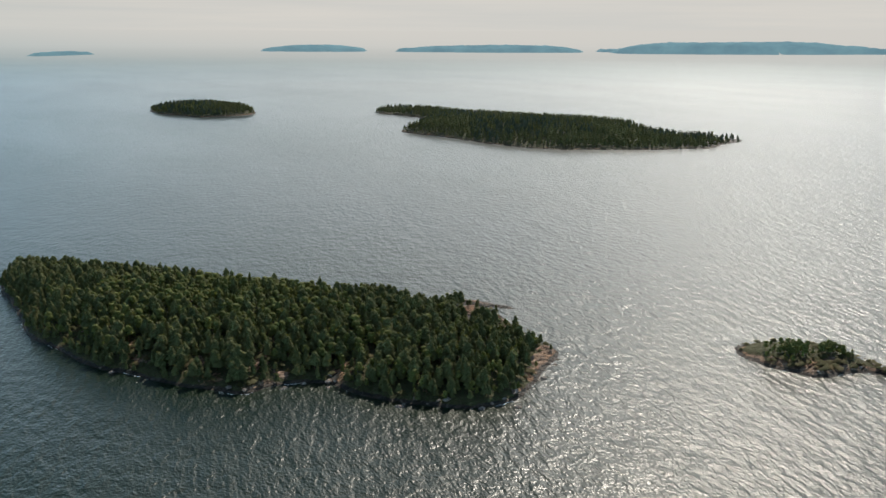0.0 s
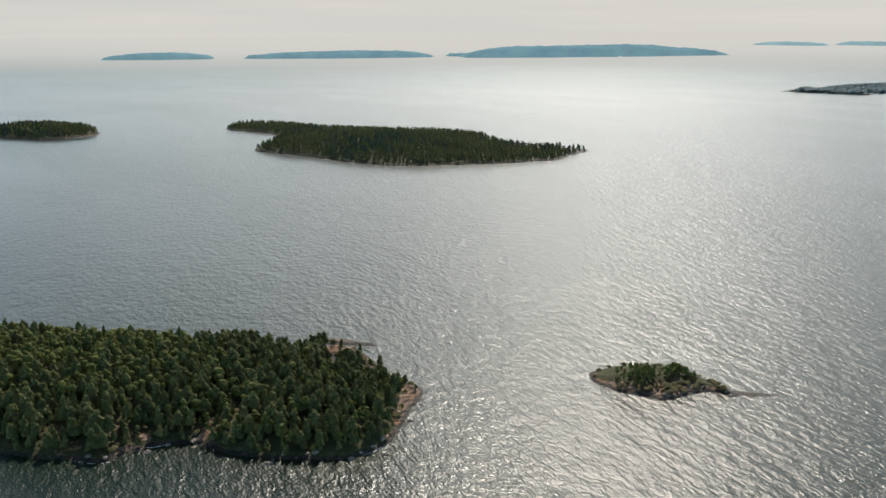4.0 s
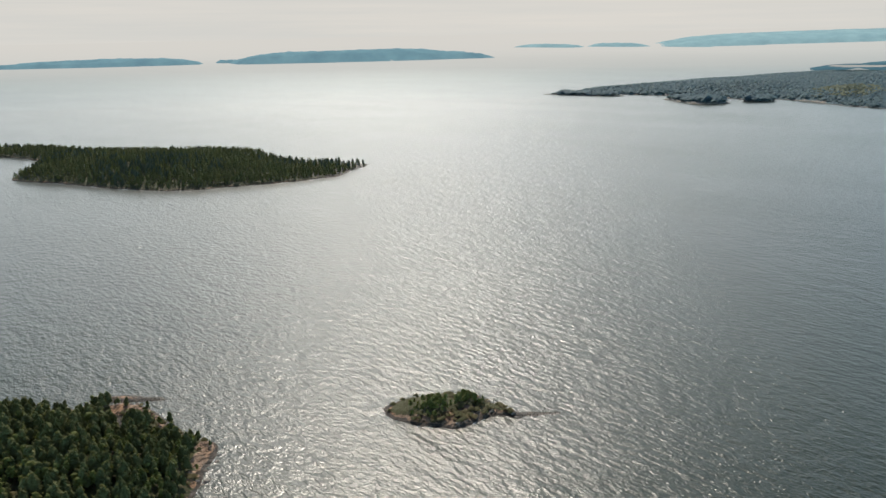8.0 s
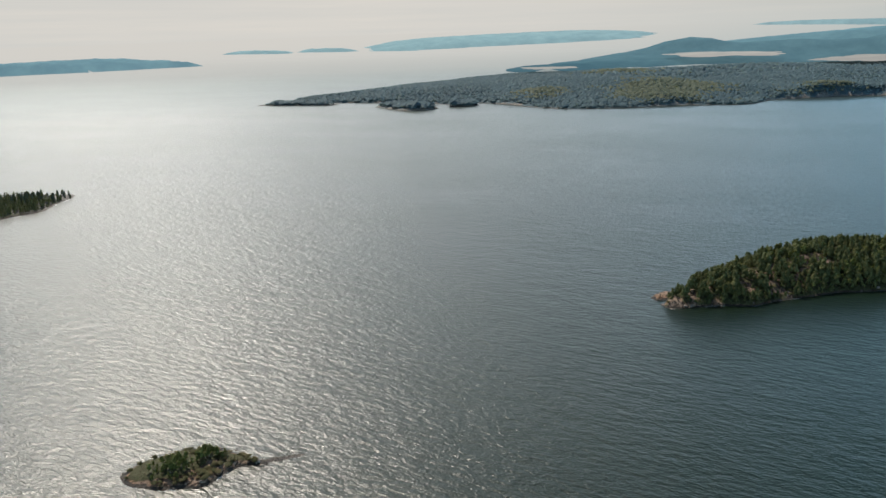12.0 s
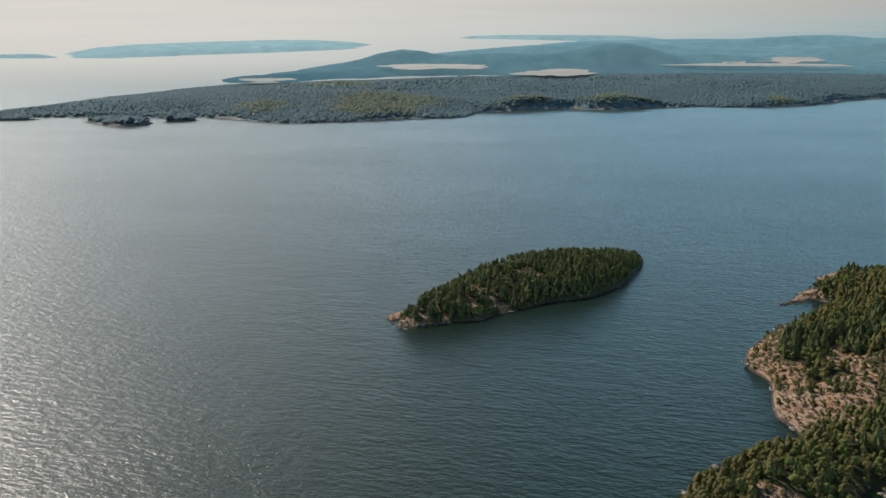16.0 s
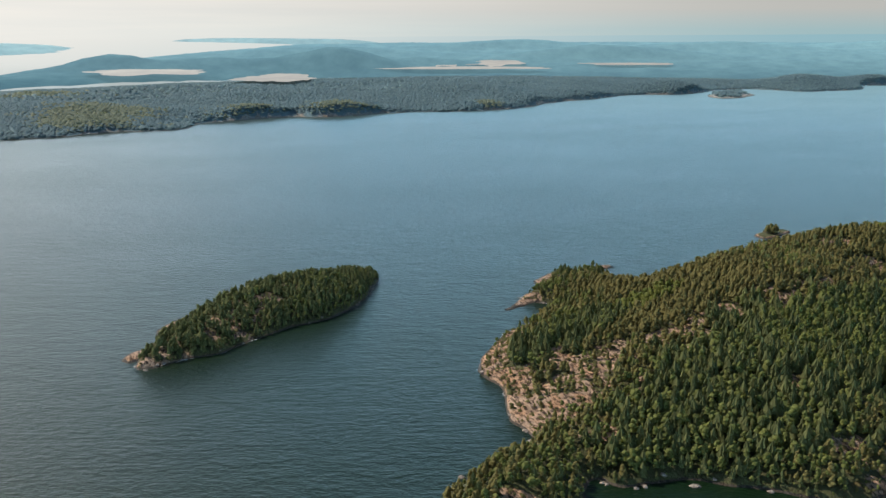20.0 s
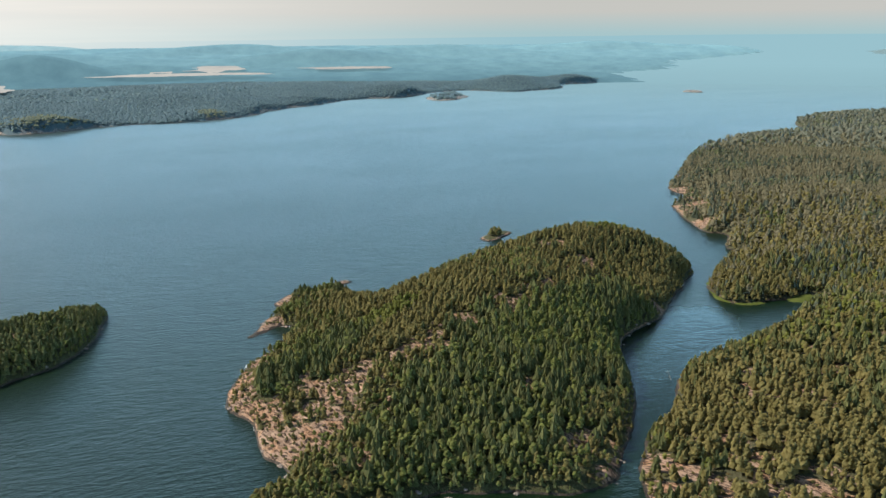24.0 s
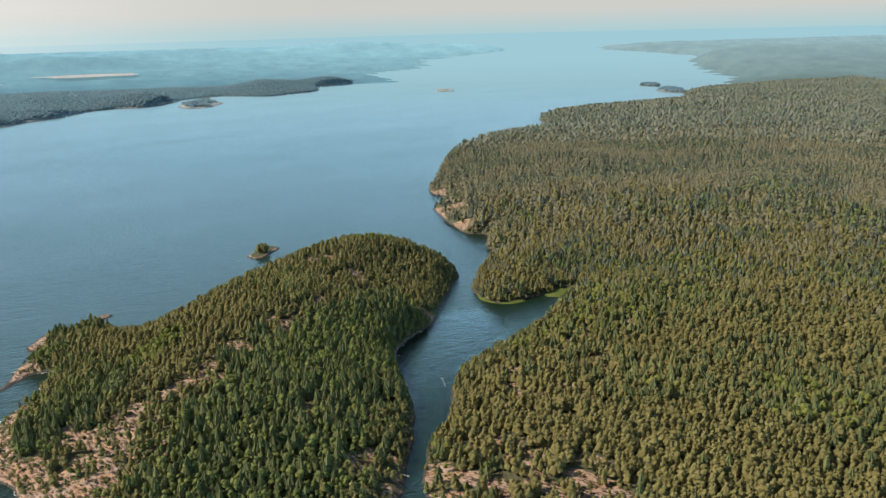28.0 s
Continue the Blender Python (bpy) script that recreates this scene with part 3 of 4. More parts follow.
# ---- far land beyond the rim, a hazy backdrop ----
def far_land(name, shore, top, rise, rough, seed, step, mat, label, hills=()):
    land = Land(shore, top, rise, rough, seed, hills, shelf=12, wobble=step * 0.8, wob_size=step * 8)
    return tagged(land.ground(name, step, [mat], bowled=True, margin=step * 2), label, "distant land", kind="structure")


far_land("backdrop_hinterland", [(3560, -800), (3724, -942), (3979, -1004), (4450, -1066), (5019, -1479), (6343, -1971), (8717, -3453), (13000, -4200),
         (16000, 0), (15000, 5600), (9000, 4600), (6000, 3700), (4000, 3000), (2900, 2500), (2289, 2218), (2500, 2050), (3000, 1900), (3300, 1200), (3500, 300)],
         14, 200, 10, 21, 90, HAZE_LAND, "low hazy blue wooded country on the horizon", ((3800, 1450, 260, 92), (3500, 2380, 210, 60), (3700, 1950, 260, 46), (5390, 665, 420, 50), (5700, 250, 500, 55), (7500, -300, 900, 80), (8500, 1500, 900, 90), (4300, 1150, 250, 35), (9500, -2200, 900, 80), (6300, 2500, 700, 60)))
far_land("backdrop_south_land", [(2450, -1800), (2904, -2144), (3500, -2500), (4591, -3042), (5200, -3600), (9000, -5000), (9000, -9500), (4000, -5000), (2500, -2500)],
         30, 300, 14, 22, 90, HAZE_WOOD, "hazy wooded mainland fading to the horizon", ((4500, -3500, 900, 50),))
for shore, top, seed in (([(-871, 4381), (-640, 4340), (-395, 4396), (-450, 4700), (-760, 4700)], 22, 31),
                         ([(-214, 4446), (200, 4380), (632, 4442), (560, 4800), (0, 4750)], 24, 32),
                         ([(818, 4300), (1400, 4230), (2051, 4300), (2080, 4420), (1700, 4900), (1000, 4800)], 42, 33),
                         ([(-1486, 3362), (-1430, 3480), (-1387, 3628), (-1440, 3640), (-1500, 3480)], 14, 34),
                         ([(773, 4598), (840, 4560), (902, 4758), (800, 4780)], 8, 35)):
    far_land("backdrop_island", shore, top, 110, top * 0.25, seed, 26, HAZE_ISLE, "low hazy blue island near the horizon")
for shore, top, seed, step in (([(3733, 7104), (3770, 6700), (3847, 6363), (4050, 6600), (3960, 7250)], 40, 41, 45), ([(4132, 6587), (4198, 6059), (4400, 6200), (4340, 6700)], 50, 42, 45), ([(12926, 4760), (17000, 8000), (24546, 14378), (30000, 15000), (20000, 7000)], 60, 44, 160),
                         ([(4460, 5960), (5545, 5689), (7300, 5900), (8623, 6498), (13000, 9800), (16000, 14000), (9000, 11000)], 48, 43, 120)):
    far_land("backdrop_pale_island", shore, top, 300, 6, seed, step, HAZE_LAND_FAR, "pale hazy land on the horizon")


FAR_STANDS = ((1560, 1090, 130), (1824, 1428, 130), (1740, 850, 80), (1865, 698, 85), (1430, 1030, 80), (1330, 1250, 70), (2103, 420, 40))

# ---- trees ----
def kites(rng, n, where, out, length, width, droop, spread=0.3, roll=1.0):
    """Short twigs with needles: a four-cornered blade each, turned any way about its own axis."""
    a = rng.uniform(0, 2 * np.pi, n) if out is None else out
    l, w = length * rng.uniform(0.7, 1.3, n), width * rng.uniform(0.7, 1.3, n)
    dx, dy, dz = np.cos(a), np.sin(a), -droop + rng.uniform(-spread, spread, n)
    axis = np.stack([dx * l, dy * l, dz * l], 1)
    phi = rng.uniform(-roll, roll, n)
    c, s = np.cos(phi) * w, np.sin(phi) * w
    side = np.stack([-dy * c - dx * dz * s, dx * c - dy * dz * s, s], 1)
    v = np.stack([where, where + axis * 0.55 + side, where + axis, where + axis * 0.55 - side], 1).reshape(-1, 3)
    q = np.arange(4 * n).reshape(n, 4)
    return v, np.concatenate([q[:, [0, 1, 2]], q[:, [0, 2, 3]]])


def clumps(rng, middle, radius, flat, points=6):
    """Ragged clumps of twigs: a star of uneven points with a top and an underside each."""
    n, p = len(middle), 2 * points
    a = np.arange(p) * 2 * np.pi / p + rng.uniform(0, 6.283, (n, 1))
    r = radius[:, None] * np.where(np.arange(p) % 2, 0.66, 1.0) * rng.uniform(0.7, 1.3, (n, p))
    ring = np.stack([np.cos(a) * r, np.sin(a) * r, radius[:, None] * rng.uniform(-0.35, 0.25, (n, p))], -1) + middle[:, None]
    top = middle + np.stack([rng.normal(0, 0.15, n) * radius, rng.normal(0, 0.15, n) * radius, radius * flat], 1)
    v = np.concatenate([ring, top[:, None]], 1)
    k = np.arange(p)
    f = np.stack([k, (k + 1) % p, np.full(p, p)], 1)
    return v.reshape(-1, 3), (f[None] + (np.arange(n) * (p + 1))[:, None, None]).reshape(-1, 3)


def puffs(rng, middle, radius, flat, points=6):
    """Rounded, uneven tufts of foliage: two rings and a blunt top each."""
    n, p = len(middle), points
    turn = rng.uniform(0, 6.283, (n, 1))
    a, b = np.arange(p) * 2 * np.pi / p + turn, (np.arange(p) + 0.5) * 2 * np.pi / p + turn
    r = radius[:, None]
    ra, rb = r * rng.uniform(0.75, 1.25, (n, p)), r * rng.uniform(0.5, 0.85, (n, p))
    low = np.stack([np.cos(a) * ra, np.sin(a) * ra, r * rng.uniform(-0.55, 0.0, (n, p))], -1)
    mid = np.stack([np.cos(b) * rb, np.sin(b) * rb, r * flat * rng.uniform(0.35, 0.7, (n, p))], -1)
    top = np.stack([rng.normal(0, 0.15, (n, 1)) * r, rng.normal(0, 0.15, (n, 1)) * r, r * flat * rng.uniform(0.8, 1.1, (n, 1))], -1)
    v = np.concatenate([low, mid, top], 1) + middle[:, None]
    k = np.arange(p)
    m = (k + 1) % p
    f = np.concatenate([np.stack([k, m, p + k], 1), np.stack([p + k, m, p + m], 1), np.stack([p + k, p + m, np.full(p, 2 * p)], 1)])
    return v.reshape(-1, 3), (f[None] + (np.arange(n) * (2 * p + 1))[:, None, None]).reshape(-1, 3)


def joined(*pieces):
    vs, fs, at = [], [], 0
    for v, f in pieces:
        vs.append(v)
        fs.append(f + at)
        at += len(v)
    return np.concatenate(vs), np.concatenate(fs)


def make_crown(kind, rng, blades):
    """A crown for a tree of height 1; widths go with it."""
    big = (60 / blades) ** 0.5
    few = max(blades // 4, 2)
    if kind == "spruce":
        tiers = max(3, blades // 9)
        k = (np.arange(tiers) + rng.uniform(-0.15, 0.15, tiers)) / tiers
        low = 0.14 + 0.72 * k
        r = 0.25 * (1.03 - low) ** 0.75 + 0.01
        lean = np.stack([rng.normal(0, 0.008, tiers), rng.normal(0, 0.008, tiers), low], 1)
        v, f = clumps(rng, lean, r, 1.0)
        v[:, 2] += np.where(np.arange(len(v)) % 13 == 12, np.repeat(1.15 / tiers + 0.02 - r, 13), 0)
        h = 0.12 + 0.86 * rng.uniform(0, 1, few)
        reach = 0.19 * (1.04 - h) ** 0.8 + 0.02
        return joined((v, f), kites(rng, few, np.stack([0 * h, 0 * h, h], 1), None, reach, reach * 0.30 * big, 0.4, 0.3, 0.9))
    if kind == "pine":
        n = max(2, blades // 6) if blades > 7 else 1
        h = np.linspace(0.28, 0.84, n) if n > 1 else np.array([0.5]) + rng.normal(0, 0.03, n)
        a, out = rng.uniform(0, 2 * np.pi, n), 0.085 * np.sqrt(np.clip(1.25 - h, 0, 1)) * rng.uniform(0.3, 1.3, n)
        out[-1] = 0.01
        c = np.stack([np.cos(a) * out, np.sin(a) * out, h], 1)
        v = puffs(rng, c, (0.20 * np.clip(1.12 - h, 0, 1) ** 0.7 + 0.02) * rng.uniform(0.8, 1.25, n) * (1.0 if n > 2 else 1.25 if n > 1 else 1.5), 1.15 if n > 2 else 1.6, 6 if blades > 40 else 5)
        few *= 2 if blades > 30 else 1
        g = 0.30 + 0.68 * rng.uniform(0, 1, few)
        return joined(v, kites(rng, few, np.stack([0 * g, 0 * g, g], 1), None, 0.22 * np.clip(1.12 - g, 0, 1) ** 0.7 + 0.03, 0.035 * big, -0.25, 0.5, 1.2))
    if kind == "birch":
        n = max(2, blades // 8)
        c = rng.normal(0, 1, (n, 3))
        c /= np.sqrt((c**2).sum(1, keepdims=True))
        c = c * rng.uniform(0.4, 1.0, (n, 1)) * [0.12, 0.12, 0.27] + [0, 0, 0.58]
        c[0] = (0, 0, 0.84)
        v = puffs(rng, c, rng.uniform(0.11, 0.17, n) * (6 / max(n, 5)) ** 0.3 * (1.0 if n > 3 else 1.35), 0.95, 6 if blades > 30 else 5)
        o = rng.normal(0, 1, (few, 3)) * [0.09, 0.09, 0.17] + [0, 0, 0.58]
        return joined(v, kites(rng, few, o, None, 0.10 * big, 0.05 * big, 0.1, 0.6, 1.5))
    if kind == "distant":
        return clumps(rng, np.array([[0.0, 0.0, 0.25]]), np.array([0.72]), 0.7, 3)
    return None


def make_trunk(kind):
    top = 0.9 if kind == "spruce" else 0.8
    a = np.arange(5) * 2 * np.pi / 5
    v = [(0.016 * np.cos(t), 0.016 * np.sin(t), -0.06) for t in a] + [(0.011 * np.cos(t) + 0.01, 0.011 * np.sin(t), top / 2) for t in a] + [(0.004, 0.004, top)]
    f = []
    for k in range(5):
        m = (k + 1) % 5
        f += [(k, m, 5 + m), (k, 5 + m, 5 + k), (5 + k, 5 + m, 10)]
    return np.array(v), np.array(f)


def scatter(land, spacing, seed, region=None, shore_gap=1.5):
    """Places for trees: a jittered grid over the land, thin on bare rock."""
    lo, hi = land.line.min(0), land.line.max(0)
    gx, gy = np.meshgrid(np.arange(lo[0], hi[0], spacing), np.arange(lo[1], hi[1], spacing))
    gx, gy = gx.ravel(), gy.ravel()
    if region is not None:
        ok = region(gx, gy)
        gx, gy = gx[ok], gy[ok]
    x = gx + (hash01(gx, gy, seed) - 0.5) * spacing * 1.1
    y = gy + (hash01(gx, gy, seed + 1) - 0.5) * spacing * 1.1
    d = land.inland(x, y)
    bare = land.bareness(x, y, d)
    chance = np.clip(1.05 - 1.2 * bare, 0.12, 1) * np.clip((d - shore_gap) / 0.8, 0, 1)
    ok = hash01(x, y, seed + 2) < chance
    x, y, d, bare = x[ok], y[ok], d[ok], bare[ok]
    return x, y, land.height(x, y, d), d * (1 - 0.92 * bare)


def tint_layer(ob, values):
    layer = ob.data.attributes.new("tint", "FLOAT", "POINT")
    layer.data.foreach_set("value", np.ascontiguousarray(values, np.float32))


def forest(name, places, kind, blades, tall, seed, mats, label, trunks=True, variants=8, broad=1.12):
    """Countless trees joined into one mesh."""
    x, y, z, d = places
    if not len(x):
        return None
    rng = np.random.default_rng(seed)
    vs, fs, ms, at, tints = [], [], [], 0, []
    pick = rng.integers(0, variants, len(x))
    turn, size = rng.uniform(0, 6.283, len(x)), tall * rng.uniform(0.5, 1.25, len(x)) * (0.5 + 0.5 * np.clip(d / 8, 0, 1))
    fat = broad * size * rng.uniform(0.85, 1.25, len(x))
    tv, tf = make_trunk(kind)
    for k in range(variants):
        v, f = make_crown(kind, rng, blades)
        m = np.zeros(len(f), int)
        if trunks:
            f = np.concatenate([f, tf + len(v)])
            v = np.concatenate([v, tv])
            m = np.concatenate([m, np.ones(len(tf), int)])
        s = np.nonzero(pick == k)[0]
        if not len(s):
            continue
        c, n = np.cos(turn[s])[:, None], np.sin(turn[s])[:, None]
        px = (v[:, 0] * c - v[:, 1] * n) * fat[s][:, None] + x[s][:, None]
        py = (v[:, 0] * n + v[:, 1] * c) * fat[s][:, None] + y[s][:, None]
        pz = v[:, 2] * size[s][:, None] + z[s][:, None]
        vs.append(np.stack([px, py, pz], -1).reshape(-1, 3))
        fs.append((f[None] + (np.arange(len(s)) * len(v))[:, None, None] + at).reshape(-1, 3))
        ms.append(np.tile(m, len(s)))
        tints.append(np.repeat(rng.uniform(0, 1, len(s)), len(v)))
        at += len(s) * len(v)
    ob = link_mesh(name, np.concatenate(vs), np.concatenate(fs), mats, smooth=kind == "distant", mat_index=np.concatenate(ms))
    tint_layer(ob, np.concatenate(tints))
    return tagged(ob, label, "trees", kind="stuff")


def parted(places, shares, seed):
    """The places shared out between kinds of tree, by stands."""
    x, y, z, d = places
    pick = 0.5 * hash01(x, y, seed) + 0.5 * np.clip((fractal(x, y, 80, seed + 3, 3) - 0.3) * 2.5, 0, 1)
    lo, out = 0.0, []
    for s in shares:
        ok = (pick >= lo) & (pick < lo + s)
        out.append((x[ok], y[ok], z[ok], d[ok]))
        lo += s
    return out


def wood(land, spacing, seed, blades, tall, where, region=None, shares=(0.46, 0.34, 0.2), trunks=True, shore_gap=0.6, mats=None):
    a, b, c = parted(scatter(land, spacing, seed, region, shore_gap), shares, seed)
    p, q, r = mats or (PINE, SPRUCE, BIRCH)
    forest("pine_wood", a, "pine", blades, tall, seed, [p, BARK], "green pines " + where, trunks)
    forest("spruce_wood", b, "spruce", blades, tall * 1.1, seed + 1, [q, BARK], "dark spruces " + where, trunks)
    forest("birch_wood", c, "birch", blades, tall * 0.85, seed + 2, [r, BARK], "light green birches " + where, trunks)


tip = lambda x, y: (x > -2) & (y < 292)
wood(ISLAND_A, 2.4, 101, 54, 6.4, "covering the near island", lambda x, y: ~tip(x, y), shares=(0.5, 0.06, 0.46), mats=(SPRUCE, SPRUCE, BIRCH))
wood(ISLET_B, 1.5, 102, 48, 4.2, "on the small islet", lambda x, y: np.minimum(np.hypot(x - 109, y - 266) / 9.0, np.hypot(x - 123, y - 268) / 6.0) < 0.55 + 0.5 * hash01(x, y, 9), shares=(0.3, 0.03, 0.7), shore_gap=1.5, mats=(SPRUCE, SPRUCE, BIRCH))
wood(ISLAND_I, 2.3, 105, 36, 6.4, "covering the leaf-shaped island", shares=(0.58, 0.06, 0.4), mats=(SPRUCE, SPRUCE, BIRCH))
around = lambda x, y, r, spots: sum(np.exp(-((x - cx) ** 2 + (y - cy) ** 2) / (r * r)) for cx, cy in spots)
spruces = lambda x, y: around(x, y, 31, ((475, -57), (494, -93), (407, -32), (342, -9), (430, -83), (458, -120), (375, -60), (349, -28), (446, -68), (517, -134), (543, -150))) + around(x, y, 16, ((425, 63), (440, 53), (454, 43), (470, 35), (486, 26), (634, 53), (626, 60))) + 0.4 * hash01(x, y, 8) > 0.75
birches = lambda x, y: around(x, y, 11, ((505, 16), (515, 10), (527, 0), (540, -9), (405, 82), (412, 76), (672, -158), (680, -170), (684, -182))) + 0.5 * hash01(x, y, 18) > 0.75
wood(HEADLAND_J, 2.75, 106, 32, 8.2, "in the dark hollow of the headland", lambda x, y: spruces(x, y) & ~birches(x, y), trunks=False, shares=(0.34, 0.36, 0.32), mats=(BIRCH, SPRUCE, BIRCH))
wood(HEADLAND_J, 2.75, 107, 32, 6.4, "covering the headland", lambda x, y: ~spruces(x, y) & ~birches(x, y), trunks=False, shares=(0.66, 0.07, 0.3))
forest("birch_wood", scatter(HEADLAND_J, 2.6, 118, birches, 0.6), "birch", 32, 5.6, 118, [GRASS_TREE, BARK], "bright yellow-green birches in stands on the headland", False)


def shrubs(land, spacing, seed, region, where):
    """Knee- to man-high heath and juniper on the open rock."""
    x, y, z, d = scatter(land, spacing, seed, region, 1.5)
    lone = land.bareness(x, y, land.inland(x, y)) > 0.35
    forest("heath_shrubs", (x[lone], y[lone], z[lone], np.full(lone.sum(), 9.0)), "distant", 6, 1.7, seed, [HEATH], "low olive heath and juniper " + where, False)


shrubs(HEADLAND_J, 1.3, 140, lambda x, y: x < 660, "on the open rock of the headland")
shrubs(ISLAND_A, 1.2, 141, None, "on the near island's rock")
shrubs(ISLET_B, 0.9, 142, None, "on the small islet")
shrubs(ISLAND_I, 1.3, 143, None, "on the leaf-shaped island's rock")
shrubs(MAINLAND_M, 1.6, 144, lambda x, y: np.hypot(x, y) < 620, "on the mainland's open rock")
near = lambda x, y: np.hypot(x, y) < 800
middle = lambda x, y: (np.hypot(x, y) >= 800) & (np.hypot(x, y) < 1500)
deep = lambda x, y: np.hypot(x, y) >= 1500
# Leaf colours for woods farther off, greyed and blued to paint in haze.
MID_HAZED_LEAF = (leaf_material("mid_hazed_pines", (0.146, 0.132, 0.079), (0.170, 0.153, 0.093), (0.192, 0.172, 0.107)),
            leaf_material("mid_hazed_spruces", (0.070, 0.088, 0.062), (0.098, 0.116, 0.082), (0.128, 0.142, 0.098)),
            leaf_material("mid_hazed_birches", (0.095, 0.112, 0.056), (0.130, 0.145, 0.072), (0.165, 0.178, 0.086)))
DEEP_HAZED_LEAF = (leaf_material("deep_hazed_pines", (0.122, 0.128, 0.094), (0.158, 0.162, 0.118), (0.190, 0.190, 0.138)),
             leaf_material("deep_hazed_spruces", (0.074, 0.102, 0.100), (0.100, 0.130, 0.124), (0.126, 0.152, 0.138)),
             leaf_material("deep_hazed_birches", (0.120, 0.140, 0.084), (0.155, 0.172, 0.102), (0.188, 0.198, 0.114)))
wood(ISLAND_C, 3.5, 103, 18, 6.2, "covering the long island", trunks=False, shares=(0.62, 0.22, 0.2), mats=(SPRUCE, MID_HAZED_LEAF[1], BIRCH))
wood(ISLAND_D, 3.1, 104, 18, 6.2, "covering the rounded island", trunks=False, shares=(0.62, 0.22, 0.2), mats=(SPRUCE, MID_HAZED_LEAF[1], BIRCH))
# Picks the haze-tinted leaf copies by distance, with a random blend.
haze_depth = lambda x, y: np.hypot(x, y) / 600 - 0.95 + 0.8 * (hash01(np.floor(x), np.floor(y), 4) - 0.5)
wood(MAINLAND_M, 2.9, 107, 24, 8.0, "on the mainland", lambda x, y: near(x, y) & (haze_depth(x, y) < 0.4), trunks=False, shares=(0.64, 0.2, 0.18), mats=(PINE, SPRUCE, GRASS_TREE))
wood(MAINLAND_M, 2.9, 107, 24, 8.0, "on the mainland", lambda x, y: near(x, y) & (haze_depth(x, y) >= 0.4), trunks=False, mats=MID_HAZED_LEAF, shares=(0.6, 0.27, 0.15))
wood(MAINLAND_M, 4.6, 108, 9, 8.6, "farther along the mainland", lambda x, y: middle(x, y) & (haze_depth(x, y) < 0.4), trunks=False, shares=(0.66, 0.14, 0.22))
wood(MAINLAND_M, 4.6, 108, 9, 8.6, "farther along the mainland", lambda x, y: middle(x, y) & (haze_depth(x, y) >= 0.4), trunks=False, mats=MID_HAZED_LEAF, shares=(0.66, 0.14, 0.22))
wood(MAINLAND_M, 8.0, 109, 6, 10.5, "deep in the mainland", lambda x, y: deep(x, y) & (haze_depth(x, y) < 1.6), trunks=False, mats=MID_HAZED_LEAF, shares=(0.75, 0.05, 0.22))
wood(MAINLAND_M, 8.0, 109, 6, 10.5, "in the hazy depth of the mainland", lambda x, y: deep(x, y) & (haze_depth(x, y) >= 1.6), trunks=False, mats=DEEP_HAZED_LEAF, shares=(0.75, 0.05, 0.22))
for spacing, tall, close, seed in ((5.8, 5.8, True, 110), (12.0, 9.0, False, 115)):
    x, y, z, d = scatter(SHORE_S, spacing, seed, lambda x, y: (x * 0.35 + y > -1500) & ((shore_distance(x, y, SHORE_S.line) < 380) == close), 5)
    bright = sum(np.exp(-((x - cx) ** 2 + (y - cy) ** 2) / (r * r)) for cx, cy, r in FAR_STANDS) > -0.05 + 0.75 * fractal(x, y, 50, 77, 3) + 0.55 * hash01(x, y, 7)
    for ok, mat, label in ((~bright & (d < 700), FAR_HAZED_LEAF, "woods on the far shore, coloured blue-green for haze"), (bright & (d < 700), FAR_HAZED_BIRCH, "yellow-green stands on the far shore")):
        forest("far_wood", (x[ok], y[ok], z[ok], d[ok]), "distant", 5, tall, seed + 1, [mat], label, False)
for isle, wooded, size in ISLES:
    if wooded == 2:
        forest("islet_wood", scatter(isle, size / 30, 300 + int(size), None, 2), "distant", 6, 10, 301, [FAR_HAZED_LEAF], "dark trees on a small far islet", False)
    elif wooded == 1:
        wood(isle, 2.2, 302, 60, 7.0, "on the tiny rocky islet", lambda x, y: np.hypot(x - 817, y + 96) < 6.5, shore_gap=1)

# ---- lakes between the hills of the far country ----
def far_lake(cx, cy, half_width, half_depth, seed, name="backdrop_lake", label="lake between hazy hills, its pale shine painted as glow", mat=GLOW_LAKE):
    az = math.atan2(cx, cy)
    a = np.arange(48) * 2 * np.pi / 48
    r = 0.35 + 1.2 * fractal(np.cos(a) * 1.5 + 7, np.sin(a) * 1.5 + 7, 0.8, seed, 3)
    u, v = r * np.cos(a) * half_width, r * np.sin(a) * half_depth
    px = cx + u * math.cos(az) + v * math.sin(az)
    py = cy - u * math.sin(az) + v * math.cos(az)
    # Raised to 34 m so the patch shows above the land from the camera.
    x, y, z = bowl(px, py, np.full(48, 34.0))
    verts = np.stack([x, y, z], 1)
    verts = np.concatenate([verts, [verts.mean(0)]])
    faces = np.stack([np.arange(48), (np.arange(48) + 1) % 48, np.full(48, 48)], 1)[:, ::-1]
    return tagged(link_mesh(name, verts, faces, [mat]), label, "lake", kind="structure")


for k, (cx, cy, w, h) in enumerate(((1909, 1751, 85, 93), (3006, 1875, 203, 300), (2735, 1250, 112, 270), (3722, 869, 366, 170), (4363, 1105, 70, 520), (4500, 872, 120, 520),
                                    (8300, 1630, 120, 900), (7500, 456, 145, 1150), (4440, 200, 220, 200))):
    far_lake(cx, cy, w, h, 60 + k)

# ---- single trees at the tip of the near island ----
def part(name, verts, faces, mat, parent, label=""):
    ob = link_mesh(name, verts, faces, [mat], parent)
    return tagged(ob, label) if label else ob


